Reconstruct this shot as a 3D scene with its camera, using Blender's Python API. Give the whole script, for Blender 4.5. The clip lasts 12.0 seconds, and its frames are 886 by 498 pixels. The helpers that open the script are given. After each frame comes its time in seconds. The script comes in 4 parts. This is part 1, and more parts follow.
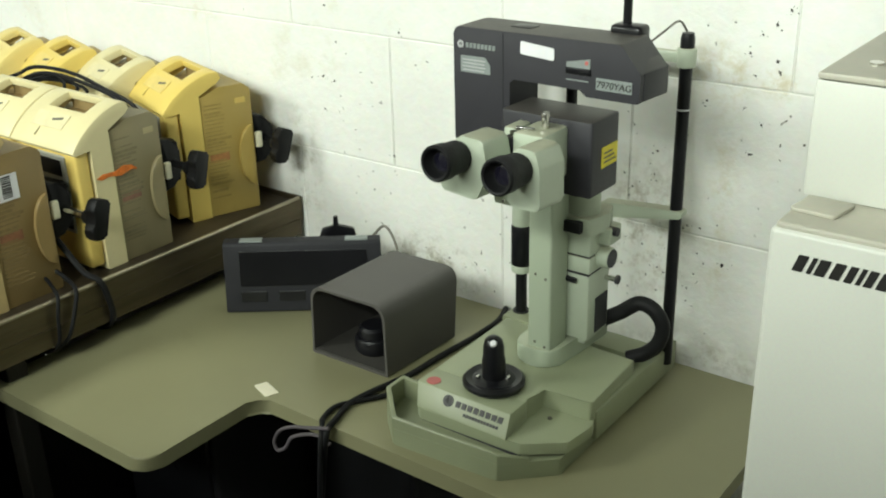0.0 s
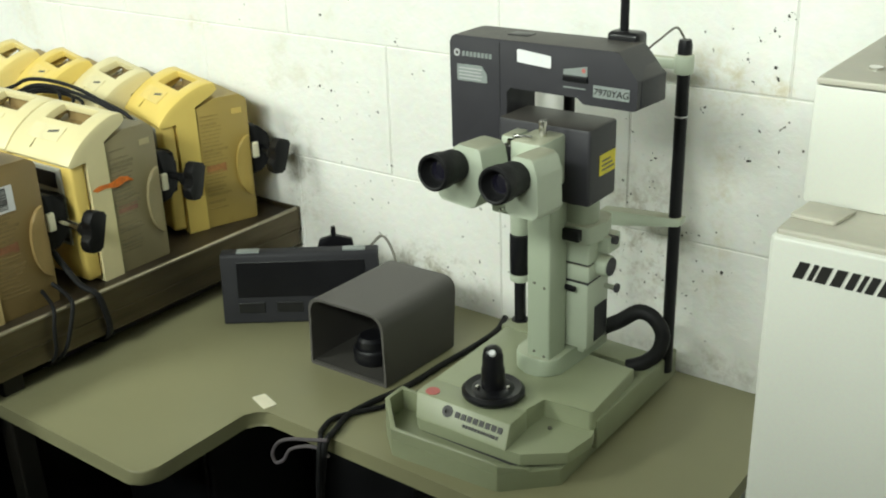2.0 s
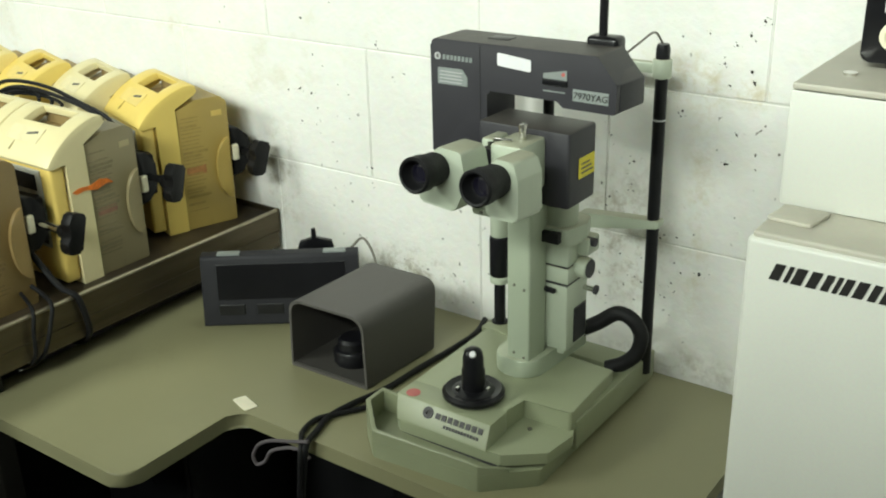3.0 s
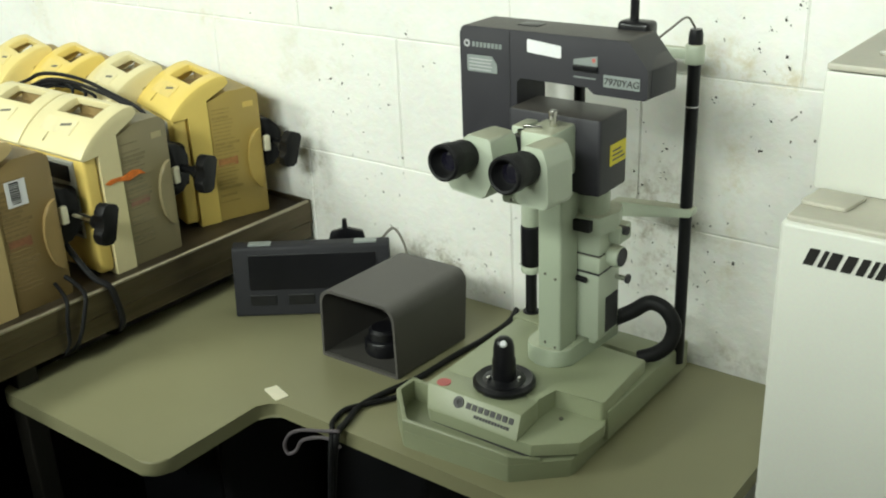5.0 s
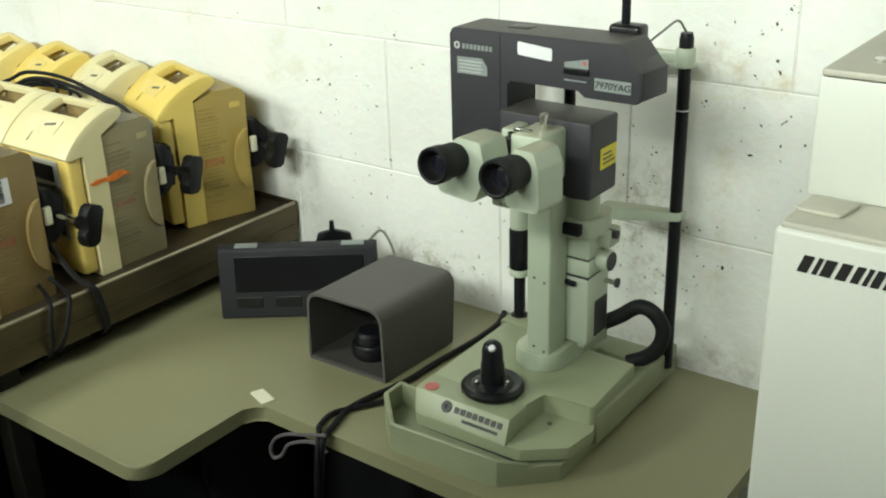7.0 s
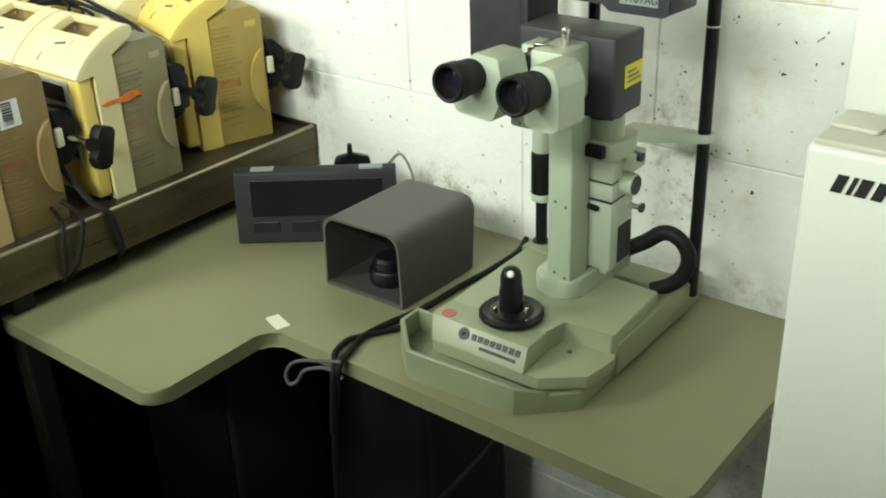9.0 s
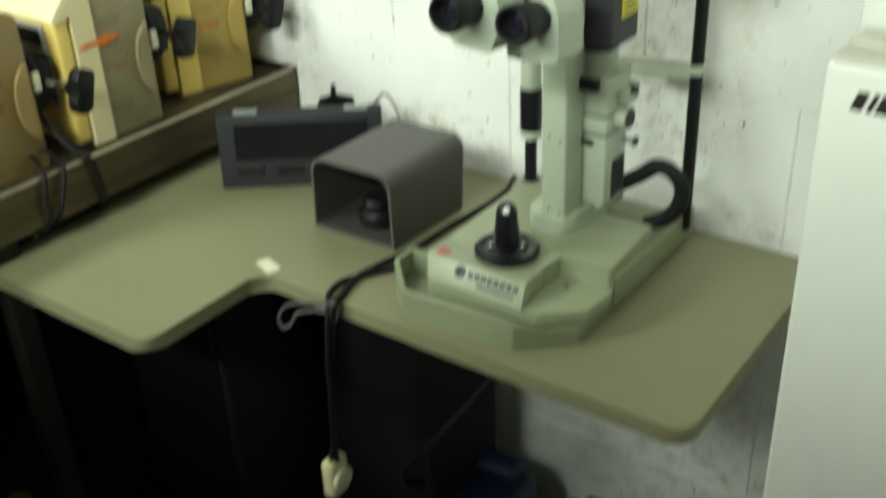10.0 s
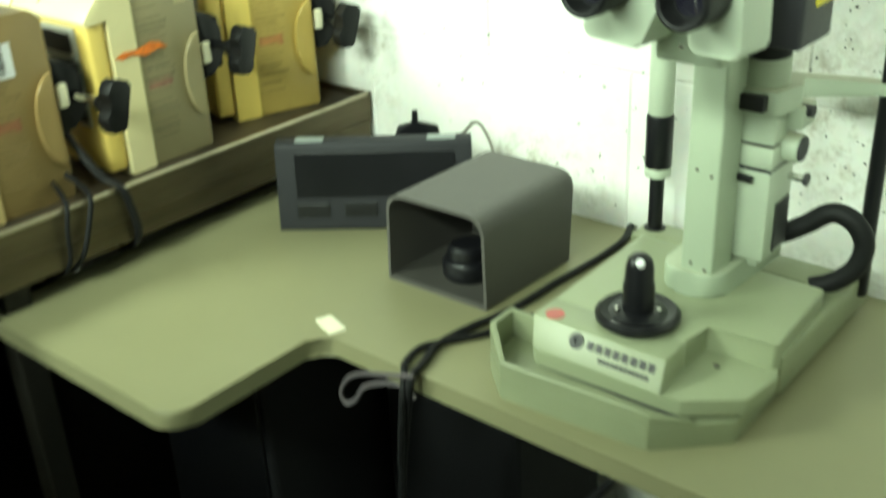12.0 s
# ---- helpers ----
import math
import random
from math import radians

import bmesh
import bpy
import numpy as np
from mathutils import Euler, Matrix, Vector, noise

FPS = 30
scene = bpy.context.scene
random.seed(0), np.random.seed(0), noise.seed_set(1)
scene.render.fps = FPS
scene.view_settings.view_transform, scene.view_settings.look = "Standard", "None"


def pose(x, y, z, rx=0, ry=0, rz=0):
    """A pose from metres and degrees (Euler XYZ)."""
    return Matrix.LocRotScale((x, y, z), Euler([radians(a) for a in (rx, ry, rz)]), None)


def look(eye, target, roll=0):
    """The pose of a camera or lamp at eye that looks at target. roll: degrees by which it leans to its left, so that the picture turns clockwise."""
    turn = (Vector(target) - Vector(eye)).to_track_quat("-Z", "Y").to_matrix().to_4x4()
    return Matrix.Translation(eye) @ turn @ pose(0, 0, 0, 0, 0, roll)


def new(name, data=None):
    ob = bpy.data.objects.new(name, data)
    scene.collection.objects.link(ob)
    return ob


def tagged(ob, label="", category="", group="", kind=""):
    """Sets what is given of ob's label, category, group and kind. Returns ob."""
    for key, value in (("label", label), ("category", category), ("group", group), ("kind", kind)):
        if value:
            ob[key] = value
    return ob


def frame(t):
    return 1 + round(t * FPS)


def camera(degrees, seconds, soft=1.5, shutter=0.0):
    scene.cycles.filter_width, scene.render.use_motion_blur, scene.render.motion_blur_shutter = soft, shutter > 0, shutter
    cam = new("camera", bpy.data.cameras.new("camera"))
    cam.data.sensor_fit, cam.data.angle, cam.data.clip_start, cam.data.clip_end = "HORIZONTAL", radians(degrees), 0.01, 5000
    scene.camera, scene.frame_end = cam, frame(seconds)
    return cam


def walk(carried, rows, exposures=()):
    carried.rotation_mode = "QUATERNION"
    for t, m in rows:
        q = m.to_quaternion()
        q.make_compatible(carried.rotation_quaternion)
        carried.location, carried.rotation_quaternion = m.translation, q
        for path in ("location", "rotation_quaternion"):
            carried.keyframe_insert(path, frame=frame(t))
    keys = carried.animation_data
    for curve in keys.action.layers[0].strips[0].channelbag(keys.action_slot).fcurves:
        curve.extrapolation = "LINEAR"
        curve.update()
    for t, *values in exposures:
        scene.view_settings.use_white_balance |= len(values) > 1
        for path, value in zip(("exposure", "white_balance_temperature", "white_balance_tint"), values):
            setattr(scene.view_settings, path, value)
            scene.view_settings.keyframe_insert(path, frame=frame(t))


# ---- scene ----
cam = camera(45.90, 12.0, soft=2.0, shutter=0.5)


def aim(x, y, z, yaw, pitch, lean):
    """A camera pose from its eye, its heading to the left of +y, its tilt and its lean."""
    a, b = radians(yaw), radians(pitch)
    ahead = Vector((-math.sin(a) * math.cos(b), math.cos(a) * math.cos(b), math.sin(b)))
    return look((x, y, z), Vector((x, y, z)) + ahead, lean)


ROWS = [
    (0, 0.5145, 0.5552, 1.4706, 37.40, -23.40, -1.44),
    (0.5, 0.5129, 0.5607, 1.4681, 37.56, -23.71, -1.83),
    (1, 0.5121, 0.5601, 1.4686, 36.90, -23.68, -1.78),
    (1.5, 0.5108, 0.5595, 1.4685, 37.46, -22.83, -1.59),
    (2, 0.5114, 0.5615, 1.4680, 37.33, -22.90, -1.87),
    (2.5, 0.5137, 0.5568, 1.4712, 36.80, -22.78, -2.01),
    (3, 0.5134, 0.5544, 1.4711, 36.04, -22.82, -1.38),
    (5, 0.5150, 0.5602, 1.4629, 38.09, -23.09, -2.32),
    (5.5, 0.5052, 0.5656, 1.4586, 37.09, -23.85, -1.88),
    (6, 0.5033, 0.5642, 1.4625, 37.43, -22.98, -2.05),
    (6.5, 0.5059, 0.5611, 1.4629, 37.11, -23.07, -1.69),
    (8.5, 0.5054, 0.5955, 1.4481, 38.52, -24.57, -1.93),
    (9, 0.4970, 0.5992, 1.4403, 39.14, -26.91, -2.29),
    (9.5, 0.4826, 0.6027, 1.4537, 38.50, -25.36, -4.78),
    (9.8, 0.4794, 0.5995, 1.4354, 37.63, -25.91, -2.42),
    (10, 0.4682, 0.5816, 1.4234, 37.16, -29.69, -2.61),
    (10.2, 0.4828, 0.6159, 1.4059, 40.53, -32.74, -4.01),
    (10.5, 0.4578, 0.5975, 1.3785, 41.05, -34.40, -3.13),
    (10.9, 0.4597, 0.6035, 1.3811, 41.55, -35.70, -2.61),
    (11, 0.4482, 0.6142, 1.3680, 40.46, -34.78, -1.41),
    (11.2, 0.4357, 0.6253, 1.3724, 40.77, -33.70, -1.70),
    (11.3, 0.4486, 0.6396, 1.3415, 41.74, -30.51, -0.89),
    (11.5, 0.4300, 0.6296, 1.3145, 41.74, -29.29, 0.01),
    (11.8, 0.3676, 0.7121, 1.2874, 43.21, -27.55, -1.72),
    (12, 0.2928, 0.7386, 1.2942, 40.82, -26.29, -2.66),
]
EXPOSURES = [(0.0, 0.0, 6500, 10), (8.5, 0.0, 6500, 9), (9.0, 0.28, 6550, 7), (9.5, 0.28, 6550, 7), (10.0, 0.26, 6500, 5), (10.5, 0.48, 7000, -18), (11.0, 0.44, 7350, -29), (11.5, 0.74, 6850, -17), (12.0, 0.84, 6600, -12)]
walk(cam, [(t, aim(*row)) for t, *row in ROWS], EXPOSURES)

# ---- light: two ceiling fluorescent battens behind the viewer, and the dim rest of the room ----
world = bpy.data.worlds.new("world")
world.use_nodes = True
world.node_tree.nodes["Background"].inputs[0].default_value = (0.5, 0.55, 0.45, 1)
world.node_tree.nodes["Background"].inputs[1].default_value = 0.02
scene.world = world
LAMP_COLOUR = (0.92, 1.0, 0.90)


def area_lamp(x, y, z, sx, sy, watts, turn=0):
    data = bpy.data.lights.new("tube_light", "AREA")
    data.shape, data.size, data.size_y, data.energy, data.color = "RECTANGLE", sx, sy, watts, LAMP_COLOUR
    lamp = new("tube_light", data)
    lamp.matrix_world = pose(x, y, z, 0, 0, turn)
    return lamp


area_lamp(0.25, -1.10, 2.45, 1.6, 1.1, 250)
area_lamp(-1.95, -0.75, 2.45, 0.9, 1.2, 102)

# ---- materials ----


def material(name, colour, rough=0.5, metal=0.0, vary=0.12, scale=12.0, bump=0.1, fine=220.0, spots=None, stretch=(1, 1, 1), per_object=0.0, dirt=None, spec=0.5, world_space=False, top_dust_tone=None, soft_patches=()):
    """A surface with a base colour that varies at two scales, a fine relief, and, if asked, dark spots and blotches of dirt."""
    m = bpy.data.materials.new(name)
    m.use_nodes = True
    tree = m.node_tree
    nodes, links = tree.nodes, tree.links
    shader = nodes["Principled BSDF"]
    shader.inputs["Metallic"].default_value = metal
    shader.inputs["Specular IOR Level"].default_value = spec
    place = nodes.new("ShaderNodeTexCoord")
    mapping = nodes.new("ShaderNodeMapping")
    mapping.inputs["Scale"].default_value = stretch
    geometry = nodes.new("ShaderNodeNewGeometry")
    links.new(geometry.outputs["Position"] if world_space else place.outputs["Object"], mapping.inputs["Vector"])

    def noise_node(s, detail, rough_):
        n = nodes.new("ShaderNodeTexNoise")
        n.inputs["Scale"].default_value, n.inputs["Detail"].default_value, n.inputs["Roughness"].default_value = s, detail, rough_
        links.new(mapping.outputs["Vector"], n.inputs["Vector"])
        return n

    def mix(kind, fac, a, b):
        n = nodes.new("ShaderNodeMix")
        n.data_type, n.blend_type = "RGBA", kind
        for socket, value in ((n.inputs["Factor"], fac), (n.inputs["A"], a), (n.inputs["B"], b)):
            if isinstance(value, bpy.types.NodeSocket):
                links.new(value, socket)
            elif isinstance(value, (int, float)):
                socket.default_value = value
            else:
                socket.default_value = (*value, 1)
        return n.outputs["Result"]

    def ramp(value, lo, hi):
        n = nodes.new("ShaderNodeMapRange")
        n.inputs["From Min"].default_value, n.inputs["From Max"].default_value = lo, hi
        links.new(value, n.inputs["Value"])
        return n.outputs["Result"]

    large, small = noise_node(scale, 4, 0.6), noise_node(fine, 3, 0.6)
    dark = [c * (1 - vary) for c in colour]
    light = [min(1, c * (1 + vary * 0.6)) for c in colour]
    result = mix("MIX", ramp(large.outputs["Fac"], 0.3, 0.7), dark, light)
    result = mix("MULTIPLY", 0.5 * vary + 0.08, result, small.outputs["Color"])
    if dirt:
        blot = noise_node(dirt[1], 6, 0.7)
        result = mix("MIX", ramp(blot.outputs["Fac"], dirt[2], dirt[2] + 0.14), result, dirt[0])
    # faces that look up take a dusty tone, painting pale tops dimmer than fronts
    if top_dust_tone:
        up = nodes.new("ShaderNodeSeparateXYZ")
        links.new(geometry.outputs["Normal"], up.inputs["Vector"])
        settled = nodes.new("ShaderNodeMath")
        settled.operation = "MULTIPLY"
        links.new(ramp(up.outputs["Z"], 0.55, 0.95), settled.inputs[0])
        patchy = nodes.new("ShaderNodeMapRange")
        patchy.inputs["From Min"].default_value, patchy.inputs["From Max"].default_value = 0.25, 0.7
        patchy.inputs["To Min"].default_value, patchy.inputs["To Max"].default_value = top_dust_tone[1] * 0.5, top_dust_tone[1]
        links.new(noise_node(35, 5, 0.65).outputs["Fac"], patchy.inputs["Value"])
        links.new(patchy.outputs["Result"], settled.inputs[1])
        result = mix("MIX", settled.outputs["Value"], result, top_dust_tone[0])
    for x, z, wide, tall, depth, tint in soft_patches:
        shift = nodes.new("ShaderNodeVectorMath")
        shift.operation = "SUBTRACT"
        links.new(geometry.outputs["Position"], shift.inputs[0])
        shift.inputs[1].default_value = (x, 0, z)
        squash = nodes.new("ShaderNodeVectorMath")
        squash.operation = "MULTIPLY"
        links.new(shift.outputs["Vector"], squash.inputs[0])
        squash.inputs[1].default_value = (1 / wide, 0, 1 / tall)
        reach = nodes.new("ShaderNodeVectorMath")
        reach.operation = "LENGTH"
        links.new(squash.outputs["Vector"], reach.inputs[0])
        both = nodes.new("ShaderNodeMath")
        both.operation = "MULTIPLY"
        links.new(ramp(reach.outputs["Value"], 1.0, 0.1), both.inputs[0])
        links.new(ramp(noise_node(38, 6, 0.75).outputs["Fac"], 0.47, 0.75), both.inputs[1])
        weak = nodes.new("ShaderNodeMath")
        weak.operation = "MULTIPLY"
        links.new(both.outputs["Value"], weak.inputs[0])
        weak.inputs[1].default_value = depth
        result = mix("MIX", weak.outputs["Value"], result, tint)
    if spots:
        cells = nodes.new("ShaderNodeTexVoronoi")
        cells.inputs["Scale"].default_value = spots[1]
        warped = nodes.new("ShaderNodeVectorMath")
        warped.operation = "MULTIPLY_ADD"
        links.new(noise_node(60, 2, 0.5).outputs["Color"], warped.inputs[0])
        warped.inputs[1].default_value = (0.02, 0.02, 0.02)
        links.new(mapping.outputs["Vector"], warped.inputs[2])
        links.new(warped.outputs["Vector"], cells.inputs["Vector"])
        few = noise_node(6, 2, 0.5)
        near = ramp(cells.outputs["Distance"], spots[2], spots[2] * 0.6)
        some = ramp(few.outputs["Fac"], 0.57, 0.66)
        both = nodes.new("ShaderNodeMath")
        both.operation = "MULTIPLY"
        links.new(near, both.inputs[0])
        links.new(some, both.inputs[1])
        result = mix("MIX", both.outputs["Value"], result, spots[0])
    if per_object:
        info = nodes.new("ShaderNodeObjectInfo")
        level = nodes.new("ShaderNodeMapRange")
        level.inputs["To Min"].default_value, level.inputs["To Max"].default_value = 1 - per_object, 1.0
        links.new(info.outputs["Random"], level.inputs["Value"])
        result = mix("MULTIPLY", 1.0, result, level.outputs["Result"])
    links.new(result, shader.inputs["Base Color"])
    worn = nodes.new("ShaderNodeMapRange")
    worn.inputs["To Min"].default_value, worn.inputs["To Max"].default_value = max(0.02, rough - 0.08), min(1, rough + 0.1)
    links.new(large.outputs["Fac"], worn.inputs["Value"])
    links.new(worn.outputs["Result"], shader.inputs["Roughness"])
    if bump:
        relief = nodes.new("ShaderNodeBump")
        relief.inputs["Strength"].default_value, relief.inputs["Distance"].default_value = bump, 0.002
        links.new(small.outputs["Fac"], relief.inputs["Height"])
        links.new(relief.outputs["Normal"], shader.inputs["Normal"])
    return m


SOOT, GRIME_AND_SHADE, TEA_AND_SHADE = (0.24, 0.18, 0.09), (0.26, 0.23, 0.15), (0.52, 0.44, 0.24)
# stains, but the bands right of pump and post paint their wall shadows
SMEARS_AND_SHADOWS = [(-0.055, 0.93, 0.09, 0.14, 1.1, SOOT), (0.045, 1.0, 0.03, 0.30, 0.6, TEA_AND_SHADE), (-0.42, 0.79, 0.14, 0.06, 1.4, GRIME_AND_SHADE), (0.02, 1.16, 0.09, 0.05, 0.9, TEA_AND_SHADE), (-0.69, 0.90, 0.06, 0.14, 1.0, GRIME_AND_SHADE), (-0.913, 1.139, 0.06, 0.02, 0.9, TEA_AND_SHADE), (0.03, 0.765, 0.20, 0.035, 0.8, GRIME_AND_SHADE), (0.105, 1.15, 0.03, 0.03, 1.0, TEA_AND_SHADE), (0.05, 0.35, 0.45, 0.40, 0.8, GRIME_AND_SHADE)]
WALL_PAINT = material("wall_paint", (0.82, 0.82, 0.78), 0.6, vary=0.06, scale=7, bump=0.6, fine=75, spots=((0.07, 0.06, 0.045), 55, 0.13), dirt=((0.66, 0.64, 0.53), 4.0, 0.60), world_space=True, soft_patches=SMEARS_AND_SHADOWS)
MORTAR = material("mortar", (0.72, 0.72, 0.67), 0.85, vary=0.2, scale=30, bump=0.5, fine=160)
CHIP = material("chipped_paint", (0.045, 0.04, 0.035), 0.9, vary=0.3, scale=80, bump=0.4)
PLAIN_WALL = material("plain_wall", (0.26, 0.26, 0.23), 0.8, vary=0.1, scale=3, bump=0.2, fine=90)
CEILING = material("ceiling_paint", (0.5, 0.5, 0.47), 0.85, vary=0.08, scale=4, bump=0.2)
FLOOR = material("worn_floor", (0.06, 0.05, 0.035), 0.55, vary=0.35, scale=6, bump=0.25, fine=120, dirt=((0.05, 0.045, 0.035), 9, 0.55))
LAMINATE = material("beige_laminate", (0.252, 0.242, 0.138), 0.42, vary=0.07, scale=5, bump=0.06, fine=500, dirt=((0.21, 0.20, 0.112), 6.0, 0.60))
STEEL = material("dull_steel", (0.145, 0.118, 0.075), 0.38, 0.75, vary=0.4, scale=7, bump=0.12, fine=160, stretch=(3, 0.4, 3), dirt=((0.09, 0.07, 0.04), 11, 0.56))
# paler steel for the lip: its lit rim is put into the colour
STEEL_LIT = material("lit_steel_edge", (0.45, 0.40, 0.30), 0.3, 0.9, vary=0.2, scale=30, bump=0.05)
# cart steel painted black, the shade under the tray put into its colour
CART_SHADED = material("shaded_steel", (0.022, 0.020, 0.016), 0.6, 0.0, vary=0.3, scale=9, bump=0.1, spec=0.3)
STEEL_DARK = material("dark_tray", (0.085, 0.065, 0.042), 0.45, 0.4, vary=0.5, scale=9, bump=0.2, dirt=((0.03, 0.025, 0.02), 16, 0.55))
ENAMEL = material("pale_green_enamel", (0.40, 0.455, 0.345), 0.36, vary=0.05, scale=9, bump=0.07, fine=420, dirt=((0.40, 0.42, 0.33), 14, 0.66), top_dust_tone=((0.34, 0.33, 0.22), 0.4))
ENAMEL_WHITE = material("white_enamel", (0.485, 0.54, 0.43), 0.34, vary=0.05, scale=12, bump=0.04, fine=400, dirt=((0.50, 0.52, 0.42), 18, 0.68), top_dust_tone=((0.36, 0.34, 0.23), 0.75))
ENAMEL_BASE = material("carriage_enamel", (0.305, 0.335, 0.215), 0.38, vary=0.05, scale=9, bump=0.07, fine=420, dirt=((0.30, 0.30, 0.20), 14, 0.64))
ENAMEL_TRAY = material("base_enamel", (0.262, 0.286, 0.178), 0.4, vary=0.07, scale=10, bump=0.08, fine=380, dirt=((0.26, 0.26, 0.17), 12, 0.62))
CHARCOAL = material("charcoal_paint", (0.030, 0.029, 0.036), 0.5, vary=0.10, scale=16, bump=0.16, fine=600, top_dust_tone=((0.12, 0.108, 0.08), 0.45))
CHARCOAL_EDGE = material("charcoal_seam_and_shade", (0.03, 0.03, 0.034), 0.5, vary=0.1)
HOOD = material("hood_paint", (0.088, 0.082, 0.077), 0.5, vary=0.10, scale=9, bump=0.22, fine=700)
# darker copy of the hood paint, its inner shade put into the colour
HOOD_SHADED = material("hood_shaded", (0.05, 0.047, 0.042), 0.6, vary=0.15, scale=12, bump=0.15)
BLACK = material("black_plastic", (0.008, 0.008, 0.010), 0.3, vary=0.25, scale=25, bump=0.05, spec=0.35)
PUMP_BLACK = material("pump_black_plastic", (0.005, 0.005, 0.006), 0.42, vary=0.25, scale=25, bump=0.05, spec=0.25)
RUBBER = material("black_rubber", (0.009, 0.009, 0.010), 0.55, vary=0.25, scale=40, bump=0.2, spec=0.25)
LOOP_CABLE = material("mauve_grey_cable", (0.105, 0.09, 0.10), 0.5, vary=0.2, scale=40)
GREY_CABLE = material("grey_cable", (0.20, 0.19, 0.16), 0.55, vary=0.2, scale=40)
LENS = material("coated_lens", (0.010, 0.009, 0.018), 0.05, vary=0.1, bump=0.0, spec=1.0)
CHROME = material("chrome", (0.75, 0.74, 0.70), 0.16, 1.0, vary=0.08, bump=0.03)
DISPLAY_CASE = material("display_case", (0.026, 0.026, 0.031), 0.6, vary=0.10, scale=14, bump=0.15, fine=600, spec=0.3)
SCREEN = material("dark_screen", (0.009, 0.009, 0.011), 0.3, vary=0.12, scale=20, bump=0.0, spec=0.3)
KEY = material("key_panel", (0.006, 0.006, 0.007), 0.4, vary=0.2, scale=60)
WHITE_LABEL = material("white_label", (0.80, 0.80, 0.82), 0.5, vary=0.05, scale=30, bump=0.0)
GREY_LABEL = material("grey_label", (0.26, 0.29, 0.28), 0.45, vary=0.12, scale=60, bump=0.0)
PALE_INK = material("pale_ink", (0.45, 0.45, 0.46), 0.5, vary=0.05, bump=0.0)
INK = material("black_ink", (0.018, 0.017, 0.016), 0.5, vary=0.1, bump=0.0)
GREY_INK = material("faded_ink", (0.13, 0.125, 0.10), 0.6, vary=0.2, scale=80, bump=0.0)
YELLOW_LABEL = material("yellow_label", (0.78, 0.66, 0.03), 0.45, vary=0.08, scale=60, bump=0.0)
RED = material("red_sticker", (0.52, 0.13, 0.12), 0.5, vary=0.12, scale=90, bump=0.0)
ORANGE = material("orange_tape", (0.80, 0.20, 0.02), 0.5, vary=0.35, scale=120, bump=0.1)
PAPER = material("paper_scrap", (0.78, 0.74, 0.58), 0.7, vary=0.06, scale=60, bump=0.1)
BOX_PAINT = material("white_cabinet_paint", (0.68, 0.69, 0.63), 0.4, vary=0.04, scale=4, bump=0.05, fine=400, dirt=((0.66, 0.65, 0.55), 3.0, 0.62))
BOX_TOP = material("dusty_cabinet_top", (0.52, 0.50, 0.42), 0.55, vary=0.12, scale=10, bump=0.1)
TEAL = material("teal_plastic", (0.115, 0.26, 0.30), 0.4, vary=0.10, scale=14, bump=0.06)
TEAL_DARK = material("grey_green_lid", (0.17, 0.21, 0.20), 0.5, vary=0.15, scale=20)
BLUE = material("dark_blue_case", (0.006, 0.014, 0.044), 0.45, vary=0.2, scale=14, bump=0.1)
CREAM = material("cream_plastic", (0.78, 0.72, 0.42), 0.4, vary=0.05, scale=10, bump=0.05)
IVORY = material("ivory_clip", (0.78, 0.74, 0.55), 0.4, vary=0.08, scale=40, bump=0.05)
PEDESTAL = material("dark_grey_pedestal", (0.011, 0.011, 0.013), 0.65, vary=0.15, scale=8, bump=0.1, spec=0.25)
CARTON = material("carton_board", (0.46, 0.42, 0.33), 0.75, vary=0.12, scale=14, bump=0.1, fine=200)
FOOT = material("beige_foot", (0.17, 0.155, 0.115), 0.5, vary=0.2, scale=12)

# ---- mesh helpers ----


def thing(name, x, y, z, label, category, group="", turn=0.0):
    ob = new(name)
    ob.empty_display_size = 0.02
    ob.matrix_world = pose(x, y, z, 0, 0, turn)
    return tagged(ob, label, category, group)


def part(name, bm, mat, parent=None, label="", smooth=False, angle=35):
    """Links a bmesh as one mesh object, under its thing or part. Sharp edges stay sharp."""
    bmesh.ops.recalc_face_normals(bm, faces=bm.faces)
    if smooth:
        for f in bm.faces:
            f.smooth = True
        for e in bm.edges:
            if len(e.link_faces) == 2 and e.calc_face_angle(0) > radians(angle):
                e.smooth = False
    mesh = bpy.data.meshes.new(name)
    bm.to_mesh(mesh)
    bm.free()
    mesh.materials.append(mat)
    ob = new(name, mesh)
    if parent:
        ob.parent = parent
    if label:
        ob["label"] = label
    return ob


def structure(name, bm, mat, label, category, smooth=False):
    return tagged(part(name, bm, mat, None, "", smooth), label, category, "", "structure")


def bevelled(bm, width, segments=2, edges=None):
    if width:
        bmesh.ops.bevel(bm, geom=edges or bm.edges[:], offset=width, segments=segments, profile=0.5, affect="EDGES", clamp_overlap=True)
    return bm


def box(x0, x1, y0, y1, z0, z1, bevel=0.0, segments=2, bm=None):
    """An upright block between two corners, with rounded edges."""
    one = bmesh.new()
    bmesh.ops.create_cube(one, size=1, matrix=Matrix.Translation(((x0 + x1) / 2, (y0 + y1) / 2, (z0 + z1) / 2)) @ Matrix.Diagonal((x1 - x0, y1 - y0, z1 - z0, 1)))
    bevelled(one, bevel, segments)
    return joined(bm, one)


def joined(bm, one):
    if bm is None:
        return one
    mesh = bpy.data.meshes.new("joint")
    one.to_mesh(mesh)
    one.free()
    bm.from_mesh(mesh)
    bpy.data.meshes.remove(mesh)
    return bm


def moved(bm, m):
    bmesh.ops.transform(bm, matrix=m, verts=bm.verts)
    return bm


